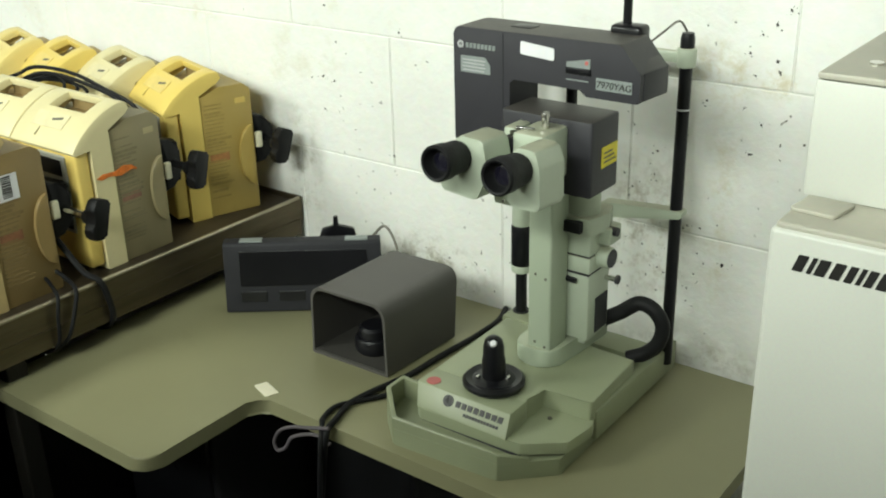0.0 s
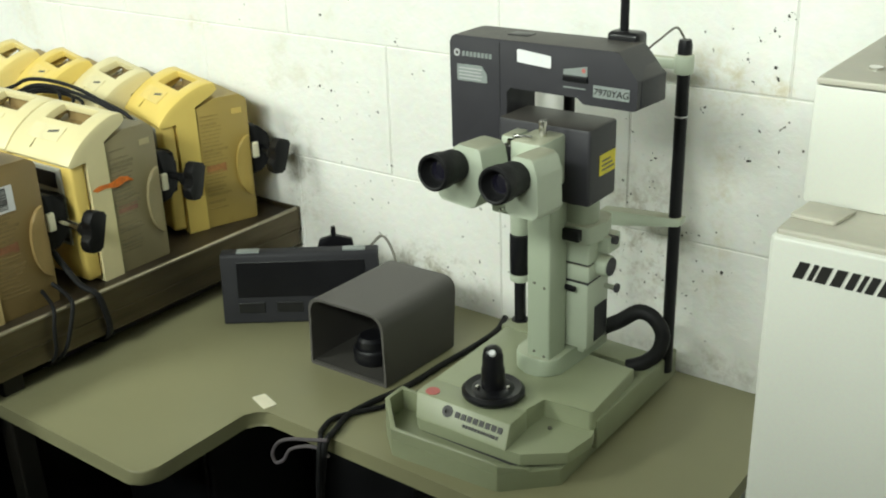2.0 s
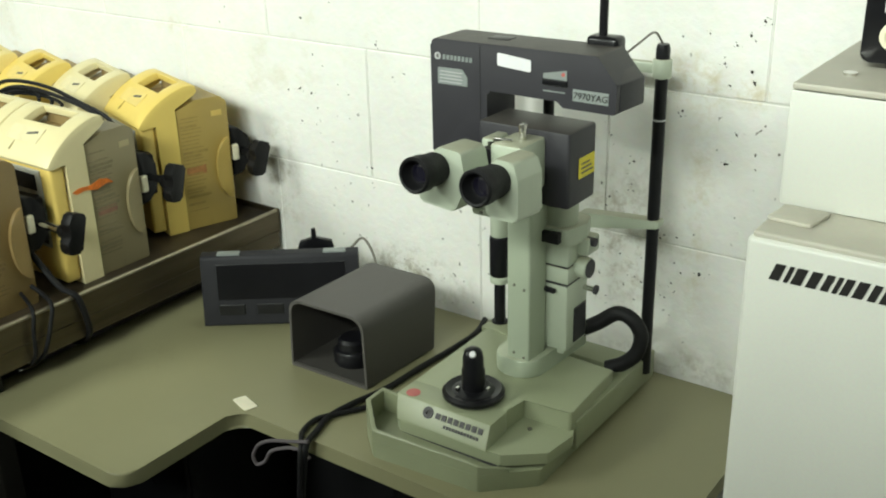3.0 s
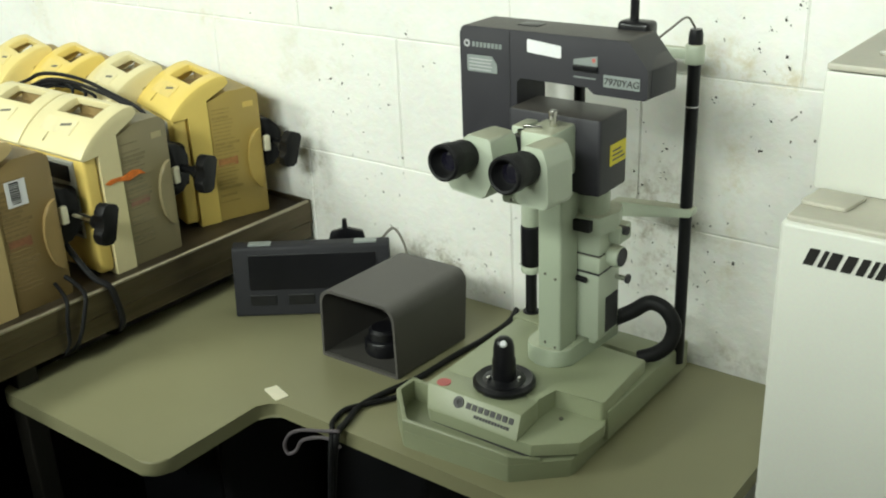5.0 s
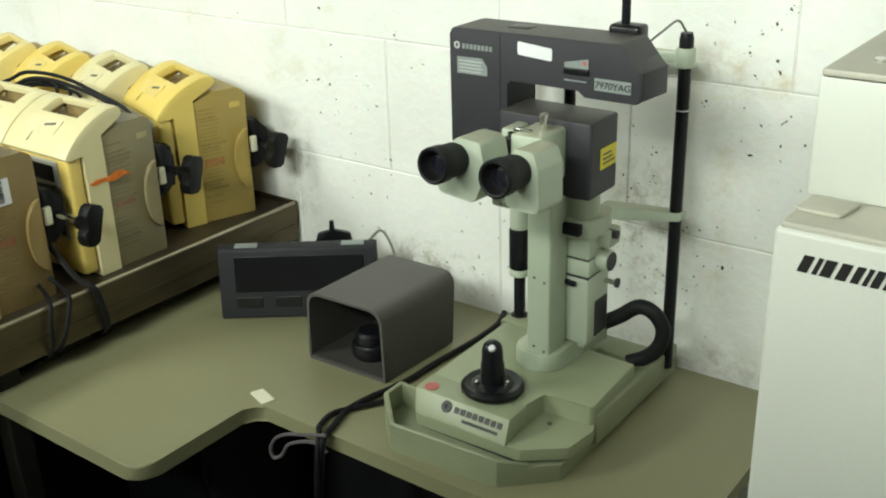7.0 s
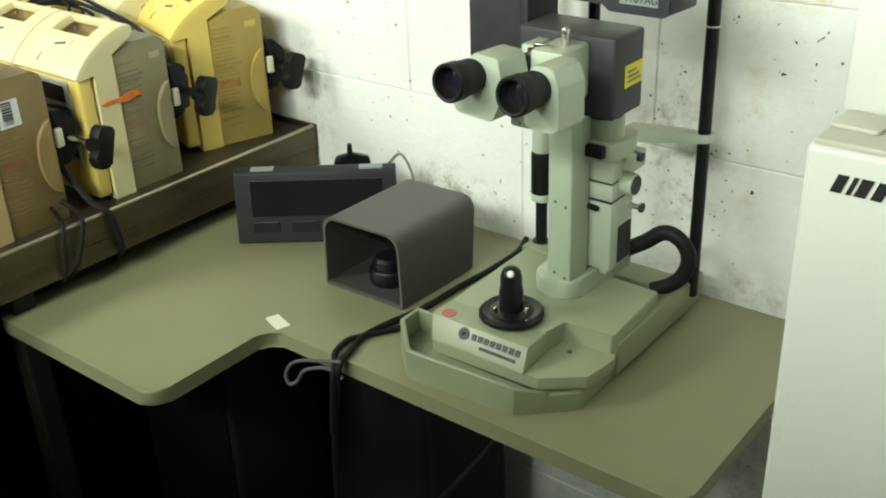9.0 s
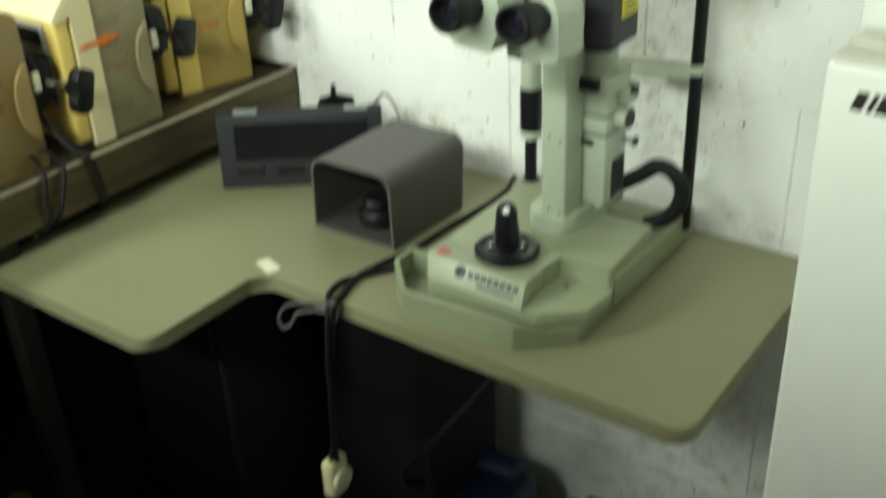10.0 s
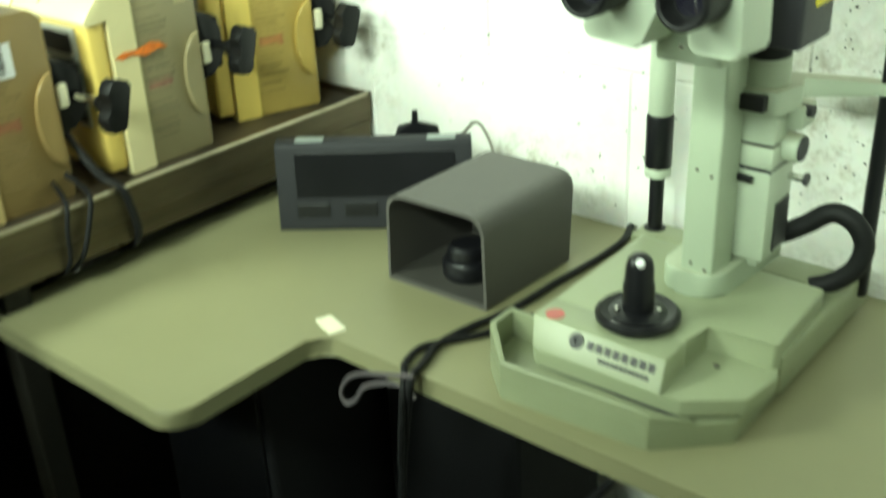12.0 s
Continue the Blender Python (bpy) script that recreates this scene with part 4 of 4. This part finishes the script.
    part("side_boss", prism(arc, -0.001, 0.006, "x", 0.002), material("pump_boss", [c * 1.05 for c in side], 0.45, vary=0.08), unit, "half-round moulded boss", True)
    if barcode:
        part("barcode_label", box(0.0, 0.0008, -0.070, -0.040, 0.150, 0.186), WHITE_LABEL, unit, "white barcode label")
        codes = bmesh.new()
        zz = 0.154
        while zz < 0.182:
            t = pick.uniform(0.0008, 0.0022)
            joined(codes, box(0.0008, 0.0012, -0.064, -0.050, zz, zz + t))
            zz += t + pick.uniform(0.0008, 0.0016)
        part("barcode", codes, INK, unit, "black barcode stripes")
    else:
        part("small_label", box(0.0, 0.0006, -0.028, -0.010, 0.183, 0.192), material("small_label", [min(1, c * 1.5) for c in side], 0.5), unit, "small pale label")
    if tape:
        strip = prism(rounded([(-0.121, 0.140), (-0.108, 0.144), (-0.088, 0.143), (-0.071, 0.148), (-0.058, 0.145), (-0.046, 0.135), (-0.060, 0.139), (-0.078, 0.134), (-0.098, 0.138), (-0.112, 0.136)], 0.001, 1), 0.0026, 0.0036, "x")
        part("tape", strip, ORANGE, unit, "torn orange tape with print")
    # pole clamp with its screw and wing knob, wound out by reach and slid up by lift
    up = 0.108 + lift
    clamp = prism(rounded([(0.0, up - 0.043), (0.018, up - 0.036), (0.036, up - 0.018), (0.036, up + 0.022), (0.018, up + 0.040), (0.0, up + 0.047)], 0.006, 3), -0.040 if turn else -0.085, -0.003, "x", 0.004)
    part("clamp", clamp, PUMP_BLACK, unit, "black pole clamp", True)
    if not turn:
        part("clamp_jaw", prism(rounded([(-0.070, 0.030), (-0.018, 0.030), (-0.012, 0.042), (-0.030, 0.046), (-0.070, 0.044)], 0.004, 3), up - 0.034, up + 0.030, "z", 0.003), PUMP_BLACK, unit, "", True)
    part("clip", box(-0.008, 0.003, 0.002, 0.014, 0.102, 0.129, 0.003), IVORY, unit, "ivory clip")
    part("clamp_screw", rod((-0.02, 0.024, up), (0.036 + reach, 0.024, up), 0.0062, sides=16), CHROME if reach else PUMP_BLACK, unit, "", True)
    hub = rod((0.026 + reach, 0.024, up), (0.040 + reach, 0.024, up), 0.0105, 0.0125, 18, 0.002)
    part("knob_hub", hub, PUMP_BLACK, unit, "", True)
    wing = prism(rounded([(-0.028, -0.013), (0.028, -0.017), (0.031, 0.008), (0.013, 0.015), (0.004, 0.011), (-0.006, 0.011), (-0.014, 0.016), (-0.031, 0.009)], 0.005, 4), -0.009, 0.009, "x", 0.004)
    part("wing_knob", moved(wing, pose(0.048 + reach, 0.024, up, 76, 0, 8) @ Matrix.Scale(0.95, 4)), PUMP_BLACK, unit, "black wing knob", True)
    return unit


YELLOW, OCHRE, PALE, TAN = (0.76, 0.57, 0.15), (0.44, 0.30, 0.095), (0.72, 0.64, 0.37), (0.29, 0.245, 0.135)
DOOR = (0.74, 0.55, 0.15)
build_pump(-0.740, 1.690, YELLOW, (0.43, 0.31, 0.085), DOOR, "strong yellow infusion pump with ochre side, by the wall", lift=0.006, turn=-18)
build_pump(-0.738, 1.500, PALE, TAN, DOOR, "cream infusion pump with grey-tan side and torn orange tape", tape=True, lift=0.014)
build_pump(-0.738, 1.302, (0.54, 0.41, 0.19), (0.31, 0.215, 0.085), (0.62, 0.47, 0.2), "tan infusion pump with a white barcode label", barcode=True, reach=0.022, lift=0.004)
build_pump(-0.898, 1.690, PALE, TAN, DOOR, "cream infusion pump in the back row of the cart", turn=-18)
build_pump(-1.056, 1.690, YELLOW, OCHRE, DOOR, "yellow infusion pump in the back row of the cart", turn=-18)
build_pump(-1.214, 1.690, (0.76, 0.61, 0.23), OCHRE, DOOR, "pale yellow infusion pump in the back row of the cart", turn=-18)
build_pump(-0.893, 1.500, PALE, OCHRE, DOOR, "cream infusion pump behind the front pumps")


def build_pump_cables():
    cord = thing("mains_lead", -0.95, 1.50, TRAY_Z + 0.22, "black mains lead lying coiled over the pumps", "cable")
    inv = cord.matrix_world.inverted()
    over = [(-1.30, 1.512, 1.000), (-1.132, 1.515, 1.050), (-1.076, 1.517, 1.071), (-1.011, 1.518, 1.077), (-0.944, 1.517, 1.074), (-0.882, 1.516, 1.062), (-0.823, 1.518, 1.047), (-0.795, 1.524, 1.020)]
    under = [(-1.29, 1.504, 0.992), (-1.119, 1.505, 1.041), (-1.045, 1.506, 1.067), (-0.982, 1.508, 1.072), (-0.910, 1.508, 1.066), (-0.849, 1.511, 1.053), (-0.800, 1.518, 1.025)]
    for line in (over, under):
        part("lead", moved(tube(line, 0.0032, 10), inv), RUBBER, cord, "", True)
    for k in range(3):
        coil = [(-1.045 + 0.010 * k + (0.050 + 0.004 * k) * math.cos(a), 1.520 + 0.007 * k + 0.010 * math.sin(a + k), 1.046 - 0.003 * k + 0.013 * math.sin(a)) for a in [2 * math.pi * j / 12 for j in range(12)]]
        part("coil", moved(tube(coil + coil[:1], 0.0028, 8), inv), RUBBER, cord, "", True)
    drop = thing("hanging_lead", -0.694, 1.31, TABLE_Z, "black leads hanging over the cart's steel lip", "cable")
    inv = drop.matrix_world.inverted()
    a = [(-0.757, 1.311, 0.914), (-0.740, 1.316, 0.890), (-0.714, 1.322, 0.862), (-0.694, 1.332, 0.849), (-0.690, 1.338, 0.822), (-0.691, 1.342, 0.790), (-0.712, 1.345, 0.768), (-0.742, 1.346, 0.757)]
    b = [(-0.757, 1.291, 0.875), (-0.723, 1.296, 0.862), (-0.696, 1.293, 0.852), (-0.690, 1.284, 0.829), (-0.691, 1.268, 0.790), (-0.712, 1.260, 0.768), (-0.742, 1.256, 0.7565)]
    c = [(-0.757, 1.281, 0.865), (-0.723, 1.272, 0.862), (-0.696, 1.264, 0.852), (-0.690, 1.256, 0.827), (-0.691, 1.252, 0.790), (-0.712, 1.251, 0.768), (-0.742, 1.250, 0.7565)]
    for line, r in ((a, 0.0046), (b, 0.0032), (c, 0.0028)):
        part("lead", moved(tube(line, r, 10), inv), RUBBER, drop, "", True)


build_pump_cables()

# ---- white cabinet with a second unit and a monitor on top ----


def build_cabinet():
    x0, x1, y0, y1, zt = 0.288, 0.66, 1.225, 1.64, 1.1955
    unit = thing("white_cabinet", x0, y0, FLOOR_Z, "tall white metal cabinet with black slanted writing on the front", "cabinet")
    inv = unit.matrix_world.inverted()
    part("body", moved(box(x0, x1, y0, y1, FLOOR_Z, zt - 0.004, 0.004, 3), inv), BOX_PAINT, unit, "white painted cabinet body", True)
    part("top_panel", moved(box(x0 + 0.003, x1 - 0.003, y0 + 0.003, y1, zt - 0.006, zt, 0.002), inv), BOX_TOP, unit, "dusty cabinet top")
    widths = [1.1, 0.45, 1.15, 1.1, 0.8, 0.45, 0.85, 1.1, 0.8, 1.0]
    word = bmesh.new()
    x = 0.3085
    for wide in widths:
        joined(word, bars(x, x + 0.0058 * wide + 0.0006, 0.0, 0.0125, [1], 0.35, 0.0008))
        x += 0.0074 * wide + 0.0018
    part("lettering", moved(word, inv @ Matrix.Translation((0, y0, 1.1697))), INK, unit, "bold black slanted bars of writing")
    flap = prism(rounded([(0.291, 1.252), (0.324, 1.250), (0.329, 1.282), (0.296, 1.284)], 0.004, 3), zt, zt + 0.0032, "z", 0.001)
    plate = thing("cover_plate", 0.31, 1.265, zt, "small beige metal plate lying on the cabinet", "plate")
    part("plate", moved(flap, plate.matrix_world.inverted()), BOX_TOP, plate, "", True)
    upper = thing("upper_unit", 0.287, 1.287, zt, "plain white boxed unit standing on the white cabinet", "cabinet")
    inv = upper.matrix_world.inverted()
    part("body", moved(box(0.288, 0.66, 1.287, 1.62, zt, 1.283, 0.003, 2), inv), BOX_PAINT, upper, "white painted metal housing", True)
    part("lid", moved(box(0.290, 0.662, 1.284, 1.623, 1.2835, 1.2885, 0.0015), inv), BOX_TOP, upper, "greyish dusty lid")
    part("lid_screw", moved(rod((0.318, 1.325, 1.2885), (0.318, 1.325, 1.2905), 0.005), inv), CHROME, upper)
    dev = thing("black_monitor", 0.33, 1.345, 1.2885, "black device with round socket and small white print", "monitor", turn=8)
    body = prism(rounded([(-0.012, 0.006), (0.20, 0.006), (0.20, 0.16), (-0.012, 0.16)], 0.006, 4), 0.0, 0.12, "y", 0.003)
    part("body", body, BLACK, dev, "glossy black casing", True)
    part("foot", box(0.02, 0.18, 0.02, 0.10, 0.0, 0.007), RUBBER, dev)
    sock = part("socket", lathe([(0.0, 0.0), (0.0105, 0.0), (0.0105, 0.002), (0.007, 0.0025), (0.007, 0.001), (0.0, 0.001)], 28, pose(0.010, -0.0002, 0.026, 90, 0, 0)), IVORY, dev, "ivory round multi-pin socket", True)
    pins = bmesh.new()
    for k in range(7):
        a = 2 * math.pi * k / 7
        joined(pins, rod((0.010 + 0.0042 * math.cos(a), -0.0030, 0.026 + 0.0042 * math.sin(a)), (0.010 + 0.0042 * math.cos(a), 0.0, 0.026 + 0.0042 * math.sin(a)), 0.0009, sides=8))
    part("pins", pins, GREY_INK, sock)
    sign = box(0.001, 0.0185, -0.0010, 0.0, 0.0425, 0.0437)
    for a in ((0.001, 0.0185, 0.0585, 0.0597), (0.001, 0.0022, 0.0425, 0.0597), (0.0173, 0.0185, 0.0425, 0.0597), (0.0085, 0.011, 0.0455, 0.0565), (0.0055, 0.014, 0.0525, 0.0542)):
        joined(sign, box(a[0], a[1], -0.0010, 0.0, a[2], a[3]))
    part("symbol", sign, WHITE_LABEL, dev, "white framed symbol of plain bars")
    for text, z in (("Only", 0.0655), ("Probes", 0.0735)):
        lettering(text, 0.0078, pose(0.010, -0.0002, z, 90, 0, 0), WHITE_LABEL, dev, "lettering", "small white word", 0.0, 0.0004)


build_cabinet()

# ---- things on the floor under the table ----


def build_floor_things():
    bin_ = thing("teal_container", -0.31, 1.29, FLOOR_Z, "teal plastic container with grey lid opening, on the floor", "container", turn=-8)
    h = 0.215
    body = prism(rounded([(-0.085, -0.062), (0.075, -0.07), (0.08, 0.062), (-0.08, 0.066)], 0.008, 3), 0.0, h, "z", 0.004)
    for v in body.verts:
        if v.co.z < 0.1:
            v.co.x, v.co.y = v.co.x * 0.9, v.co.y * 0.9
    part("tub", body, TEAL, bin_, "teal plastic tub", True)
    hole = [(-0.030 + 0.046 * math.cos(2 * math.pi * k / 28), -0.014 + 0.040 * math.sin(2 * math.pi * k / 28)) for k in range(28)]
    # flat black disc stands for the unlit inside of the tub
    part("opening", prism(hole, h - 0.002, h + 0.002, "z"), BLACK, bin_, "black disc painted for the dark inside of a round opening")
    part("flap", moved(prism(rounded([(-0.022, -0.012), (0.022, -0.018), (0.026, 0.012), (-0.018, 0.018)], 0.004), 0.0, 0.003, "z"), pose(-0.028, -0.008, h + 0.003, 8, -10, 20)), GREY_LABEL, bin_, "pale inner flap")
    part("lid_bar", box(-0.08, 0.03, 0.030, 0.064, h - 0.002, h + 0.022, 0.005), TEAL_DARK, bin_, "grey-green lid bar", True)
    part("lid_block", box(0.020, 0.055, -0.060, 0.05, h - 0.002, h + 0.020, 0.005), TEAL_DARK, bin_, "grey-green latch block", True)
    part("lid_edge", box(0.056, 0.079, -0.060, 0.058, h - 0.004, h + 0.008, 0.004), TEAL_DARK, bin_, "grey-green lid edge", True)
    part("label", box(0.058, 0.077, -0.05, 0.0, h + 0.008, h + 0.0092), WHITE_LABEL, bin_, "white and blue label")
    part("label_print", box(0.059, 0.076, -0.049, -0.034, h + 0.0092, h + 0.0098), BLUE, bin_)
    for x, y, turn, hh, label in ((-0.246, 1.565, 4, 0.185, "dark blue equipment case on the floor by the wall"), (-0.065, 1.555, -6, 0.185, "dark blue equipment case with a cream label on top")):
        case = thing("blue_case", x, y, FLOOR_Z, label, "case", "blue cases under the table", turn)
        part("shell", box(-0.068, 0.066, -0.085, 0.10, 0.0, hh, 0.01, 3), BLUE, case, "dark blue plastic shell", True)
        part("rear_ridge", box(-0.03, 0.05, 0.05, 0.095, hh - 0.002, hh + 0.03, 0.01, 3), BLUE, case, "", True)
        part("front_panel", box(-0.055, 0.055, -0.0875, -0.084, 0.02, hh - 0.02, 0.001), BLACK, case, "black front panel")
        if x > -0.1:
            part("top_label", box(0.015, 0.043, -0.074, -0.046, hh, hh + 0.001), PAPER, case, "cream square label")
            part("trim", box(-0.008, 0.04, -0.0885, -0.0855, hh - 0.012, hh - 0.008), GREY_LABEL, case)
        part("sticker", rod((-0.05, -0.062, hh), (-0.05, -0.062, hh + 0.001), 0.011), GREY_LABEL, case, "worn round sticker")
    rest = thing("floor_bar", -0.520, 1.250, FLOOR_Z, "dull grey-brown padded bar lying on the floor under the table", "bar", turn=25)
    part("pad", prism(rounded([(-0.125, -0.026), (0.125, -0.026), (0.125, 0.026), (-0.125, 0.026)], 0.02, 5), 0.0, 0.042, "z", 0.012, 3), FOOT, rest, "", True)
    # assumed box, added to keep the area under the tabletop black
    console = thing("black_fill_box", -0.60, 1.50, FLOOR_Z, "assumed black box added to fill the dark under the table", "console")
    part("body", box(-0.11, 0.10, -0.16, 0.22, 0.055, 0.58, 0.008, 3), PEDESTAL, console, "black metal housing", True)
    part("front", box(-0.10, 0.09, -0.165, -0.159, 0.08, 0.56, 0.002), BLACK, console, "black front panel")
    part("red_switch", box(0.0, 0.022, -0.169, -0.164, 0.083, 0.101, 0.002), RED, console, "small red switch")
    for sx in (-0.09, 0.08):
        for sy in (-0.14, 0.2):
            part("foot", rod((sx, sy, 0.0), (sx, sy, 0.056), 0.014), RUBBER, console)
    shelf = 0.15
    carton = thing("carton", -0.808, 1.155, shelf, "flat grey-tan carton standing upright on the cart's lower shelf", "box")
    part("board", box(-0.064, 0.058, 0.0, 0.026, 0.0, 0.108, 0.002), CARTON, carton, "", True)
    part("lid_seam", box(-0.063, 0.057, -0.0012, 0.001, 0.090, 0.0915), FOOT, carton)
    bag = thing("plastic_bag", -0.848, 1.168, shelf + 0.108, "crumpled yellow-grey plastic bag lying on a carton", "bag")
    bm = bmesh.new()
    bmesh.ops.create_icosphere(bm, subdivisions=4, radius=1.0)
    for v in bm.verts:
        n = noise.noise(v.co * 2.1) * 0.30 + noise.noise(v.co * 5.3) * 0.14
        v.co = Vector((v.co.x * 0.024, v.co.y * 0.022, v.co.z * 0.016)) * (1 + n)
    low = min(v.co.z for v in bm.verts)
    for v in bm.verts:
        v.co.z = max(v.co.z, low * 0.7)
    moved(bm, Matrix.Translation((0, 0, -low * 0.7)))
    part("bag", bm, material("bag_film", (0.42, 0.35, 0.16), 0.4, vary=0.3, scale=60), bag, "", True)
    blue = thing("blue_folder", -0.719, 1.166, shelf, "dark blue folder standing on the cart's lower shelf", "folder")
    for side in (-1, 1):
        part("cover", box(-0.017, 0.017, side * 0.009 - 0.0015, side * 0.009 + 0.0015, 0.0, 0.165, 0.001), BLUE, blue)
    part("spine", box(0.0165, 0.019, -0.0105, 0.0105, 0.0, 0.165, 0.001), BLUE, blue)
    part("pages", box(-0.016, 0.0155, -0.0072, 0.0072, 0.003, 0.159), FOOT, blue, "dim paper pages")
    device = thing("cream_device", -0.860, 0.985, shelf, "cream plastic device with chrome clamp on the lower shelf", "device")
    part("case", box(-0.09, 0.068, -0.07, 0.052, 0.0, 0.252, 0.012, 3), CREAM, device, "cream plastic case", True)
    part("band", box(0.0682, 0.070, -0.04, 0.045, 0.095, 0.112), BLACK, device)
    part("clamp", rod((0.060, 0.058, 0.03), (0.084, 0.058, 0.03), 0.009), CHROME, device, "chrome clamp end", True)


build_floor_things()

# ---- blocks of the wall, in running bond, and the marks on them ----
LONG, COURSE, FIRST_X, FIRST_Z = 0.4065, 0.2037, -0.0845, 0.9385


def wall_block(length):
    bm = box(0, length - 0.0012, -0.006, 0.010, 0, COURSE - 0.0012, 0.0)
    front = [e for e in bm.edges if all(v.co.y < 0 for v in e.verts)]
    bevelled(bm, 0.0016, 1, front)
    mesh = bpy.data.meshes.new("block")
    bm.to_mesh(mesh)
    bm.free()
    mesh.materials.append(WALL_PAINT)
    return mesh


FULL = wall_block(LONG)
jitter = random.Random(7)
for row in range(-5, 9):
    z = FIRST_Z + row * COURSE
    if z < FLOOR_Z - 0.2 or z + COURSE > CEIL_Z + 0.2:
        continue
    start = FIRST_X - (LONG / 2 if row % 2 else 0) - 6 * LONG
    for k in range(11):
        x = start + k * LONG
        if x < LEFT_X - 0.3 or x + LONG > RIGHT_X + 0.3:
            continue
        block = new("block", FULL)
        block.parent = wall_north
        block.matrix_world = Matrix.Translation((x + 0.001, WALL_Y + 0.006 + jitter.uniform(-0.0006, 0.0006), z + 0.001))

# chips: x, z and size in half millimetres, by the cabinet and by the pumps
CHIPS_EAST = [(0.065, 1.184, 5), (0.099, 1.178, 5), (0.103, 1.165, 8), (0.078, 1.207, 4), (0.109, 1.238, 5), (0.094, 1.22, 5), (0.1, 1.214, 4), (0.044, 1.218, 3), (0.01, 1.211, 3), (0.016, 1.119, 5), (0.064, 1.117, 3), (0.087, 1.099, 4), (0.076, 1.06, 5), (0.064, 1.076, 3), (0.074, 1.158, 3), (0.094, 0.993, 3), (0.043, 0.959, 3), (-0.003, 0.945, 4), (0.02, 0.95, 3), (0.019, 0.914, 4), (0.054, 0.906, 7)]
CHIPS_WEST = [(-0.471, 1.151, 4), (-0.599, 1.123, 4), (-0.579, 1.107, 3), (-0.631, 1.065, 6), (-0.656, 1.06, 4), (-0.607, 1.06, 5), (-0.55, 1.081, 3), (-0.529, 1.068, 3), (-0.512, 1.038, 4), (-0.631, 1.011, 4), (-0.6, 1.011, 3), (-0.49, 0.956, 5), (-0.487, 0.924, 2), (-0.619, 1.178, 5), (-0.558, 1.206, 4)]
CHIPS_LOW = [(0.04, 0.30, 6), (-0.05, 0.36, 4), (0.10, 0.27, 8), (-0.02, 0.24, 4), (0.06, 0.42, 3), (0.09, 0.50, 4), (0.13, 0.36, 5)]
bm = bmesh.new()
pick = random.Random(3)


def chip(cx, cz, r):
    stretch, lean = pick.uniform(0.55, 1.7), pick.uniform(-0.8, 0.8)
    ring = []
    for j in range(9):
        a = 2 * math.pi * j / 9
        rr = r * pick.uniform(0.45, 1.25)
        u, v = rr * math.cos(a) * stretch, rr * math.sin(a)
        ring.append(bm.verts.new((cx + u * math.cos(lean) - v * math.sin(lean), WALL_Y - 0.0012, cz + u * math.sin(lean) + v * math.cos(lean))))
    bm.faces.new(ring)


for x, z, size in CHIPS_EAST + CHIPS_WEST + CHIPS_LOW:
    r = size * 0.00042
    chip(x, z, r)
    for k in range(pick.randint(0, size)):
        a, far = pick.uniform(0, 2 * math.pi), r * pick.uniform(1.4, 4.5)
        chip(x + far * math.cos(a), z + far * math.sin(a), r * pick.uniform(0.15, 0.45))
# small scuffs low on the wall behind the instrument
for k in range(70):
    cx, cz = pick.uniform(-0.10, 0.03), 0.83 + 0.26 * pick.random() ** 1.2
    chip(cx, cz, pick.uniform(0.0004, 0.0016))
marks = part("paint_chips", bm, CHIP, wall_north, "dark chips where the paint is gone")
marks["kind"] = "stuff"
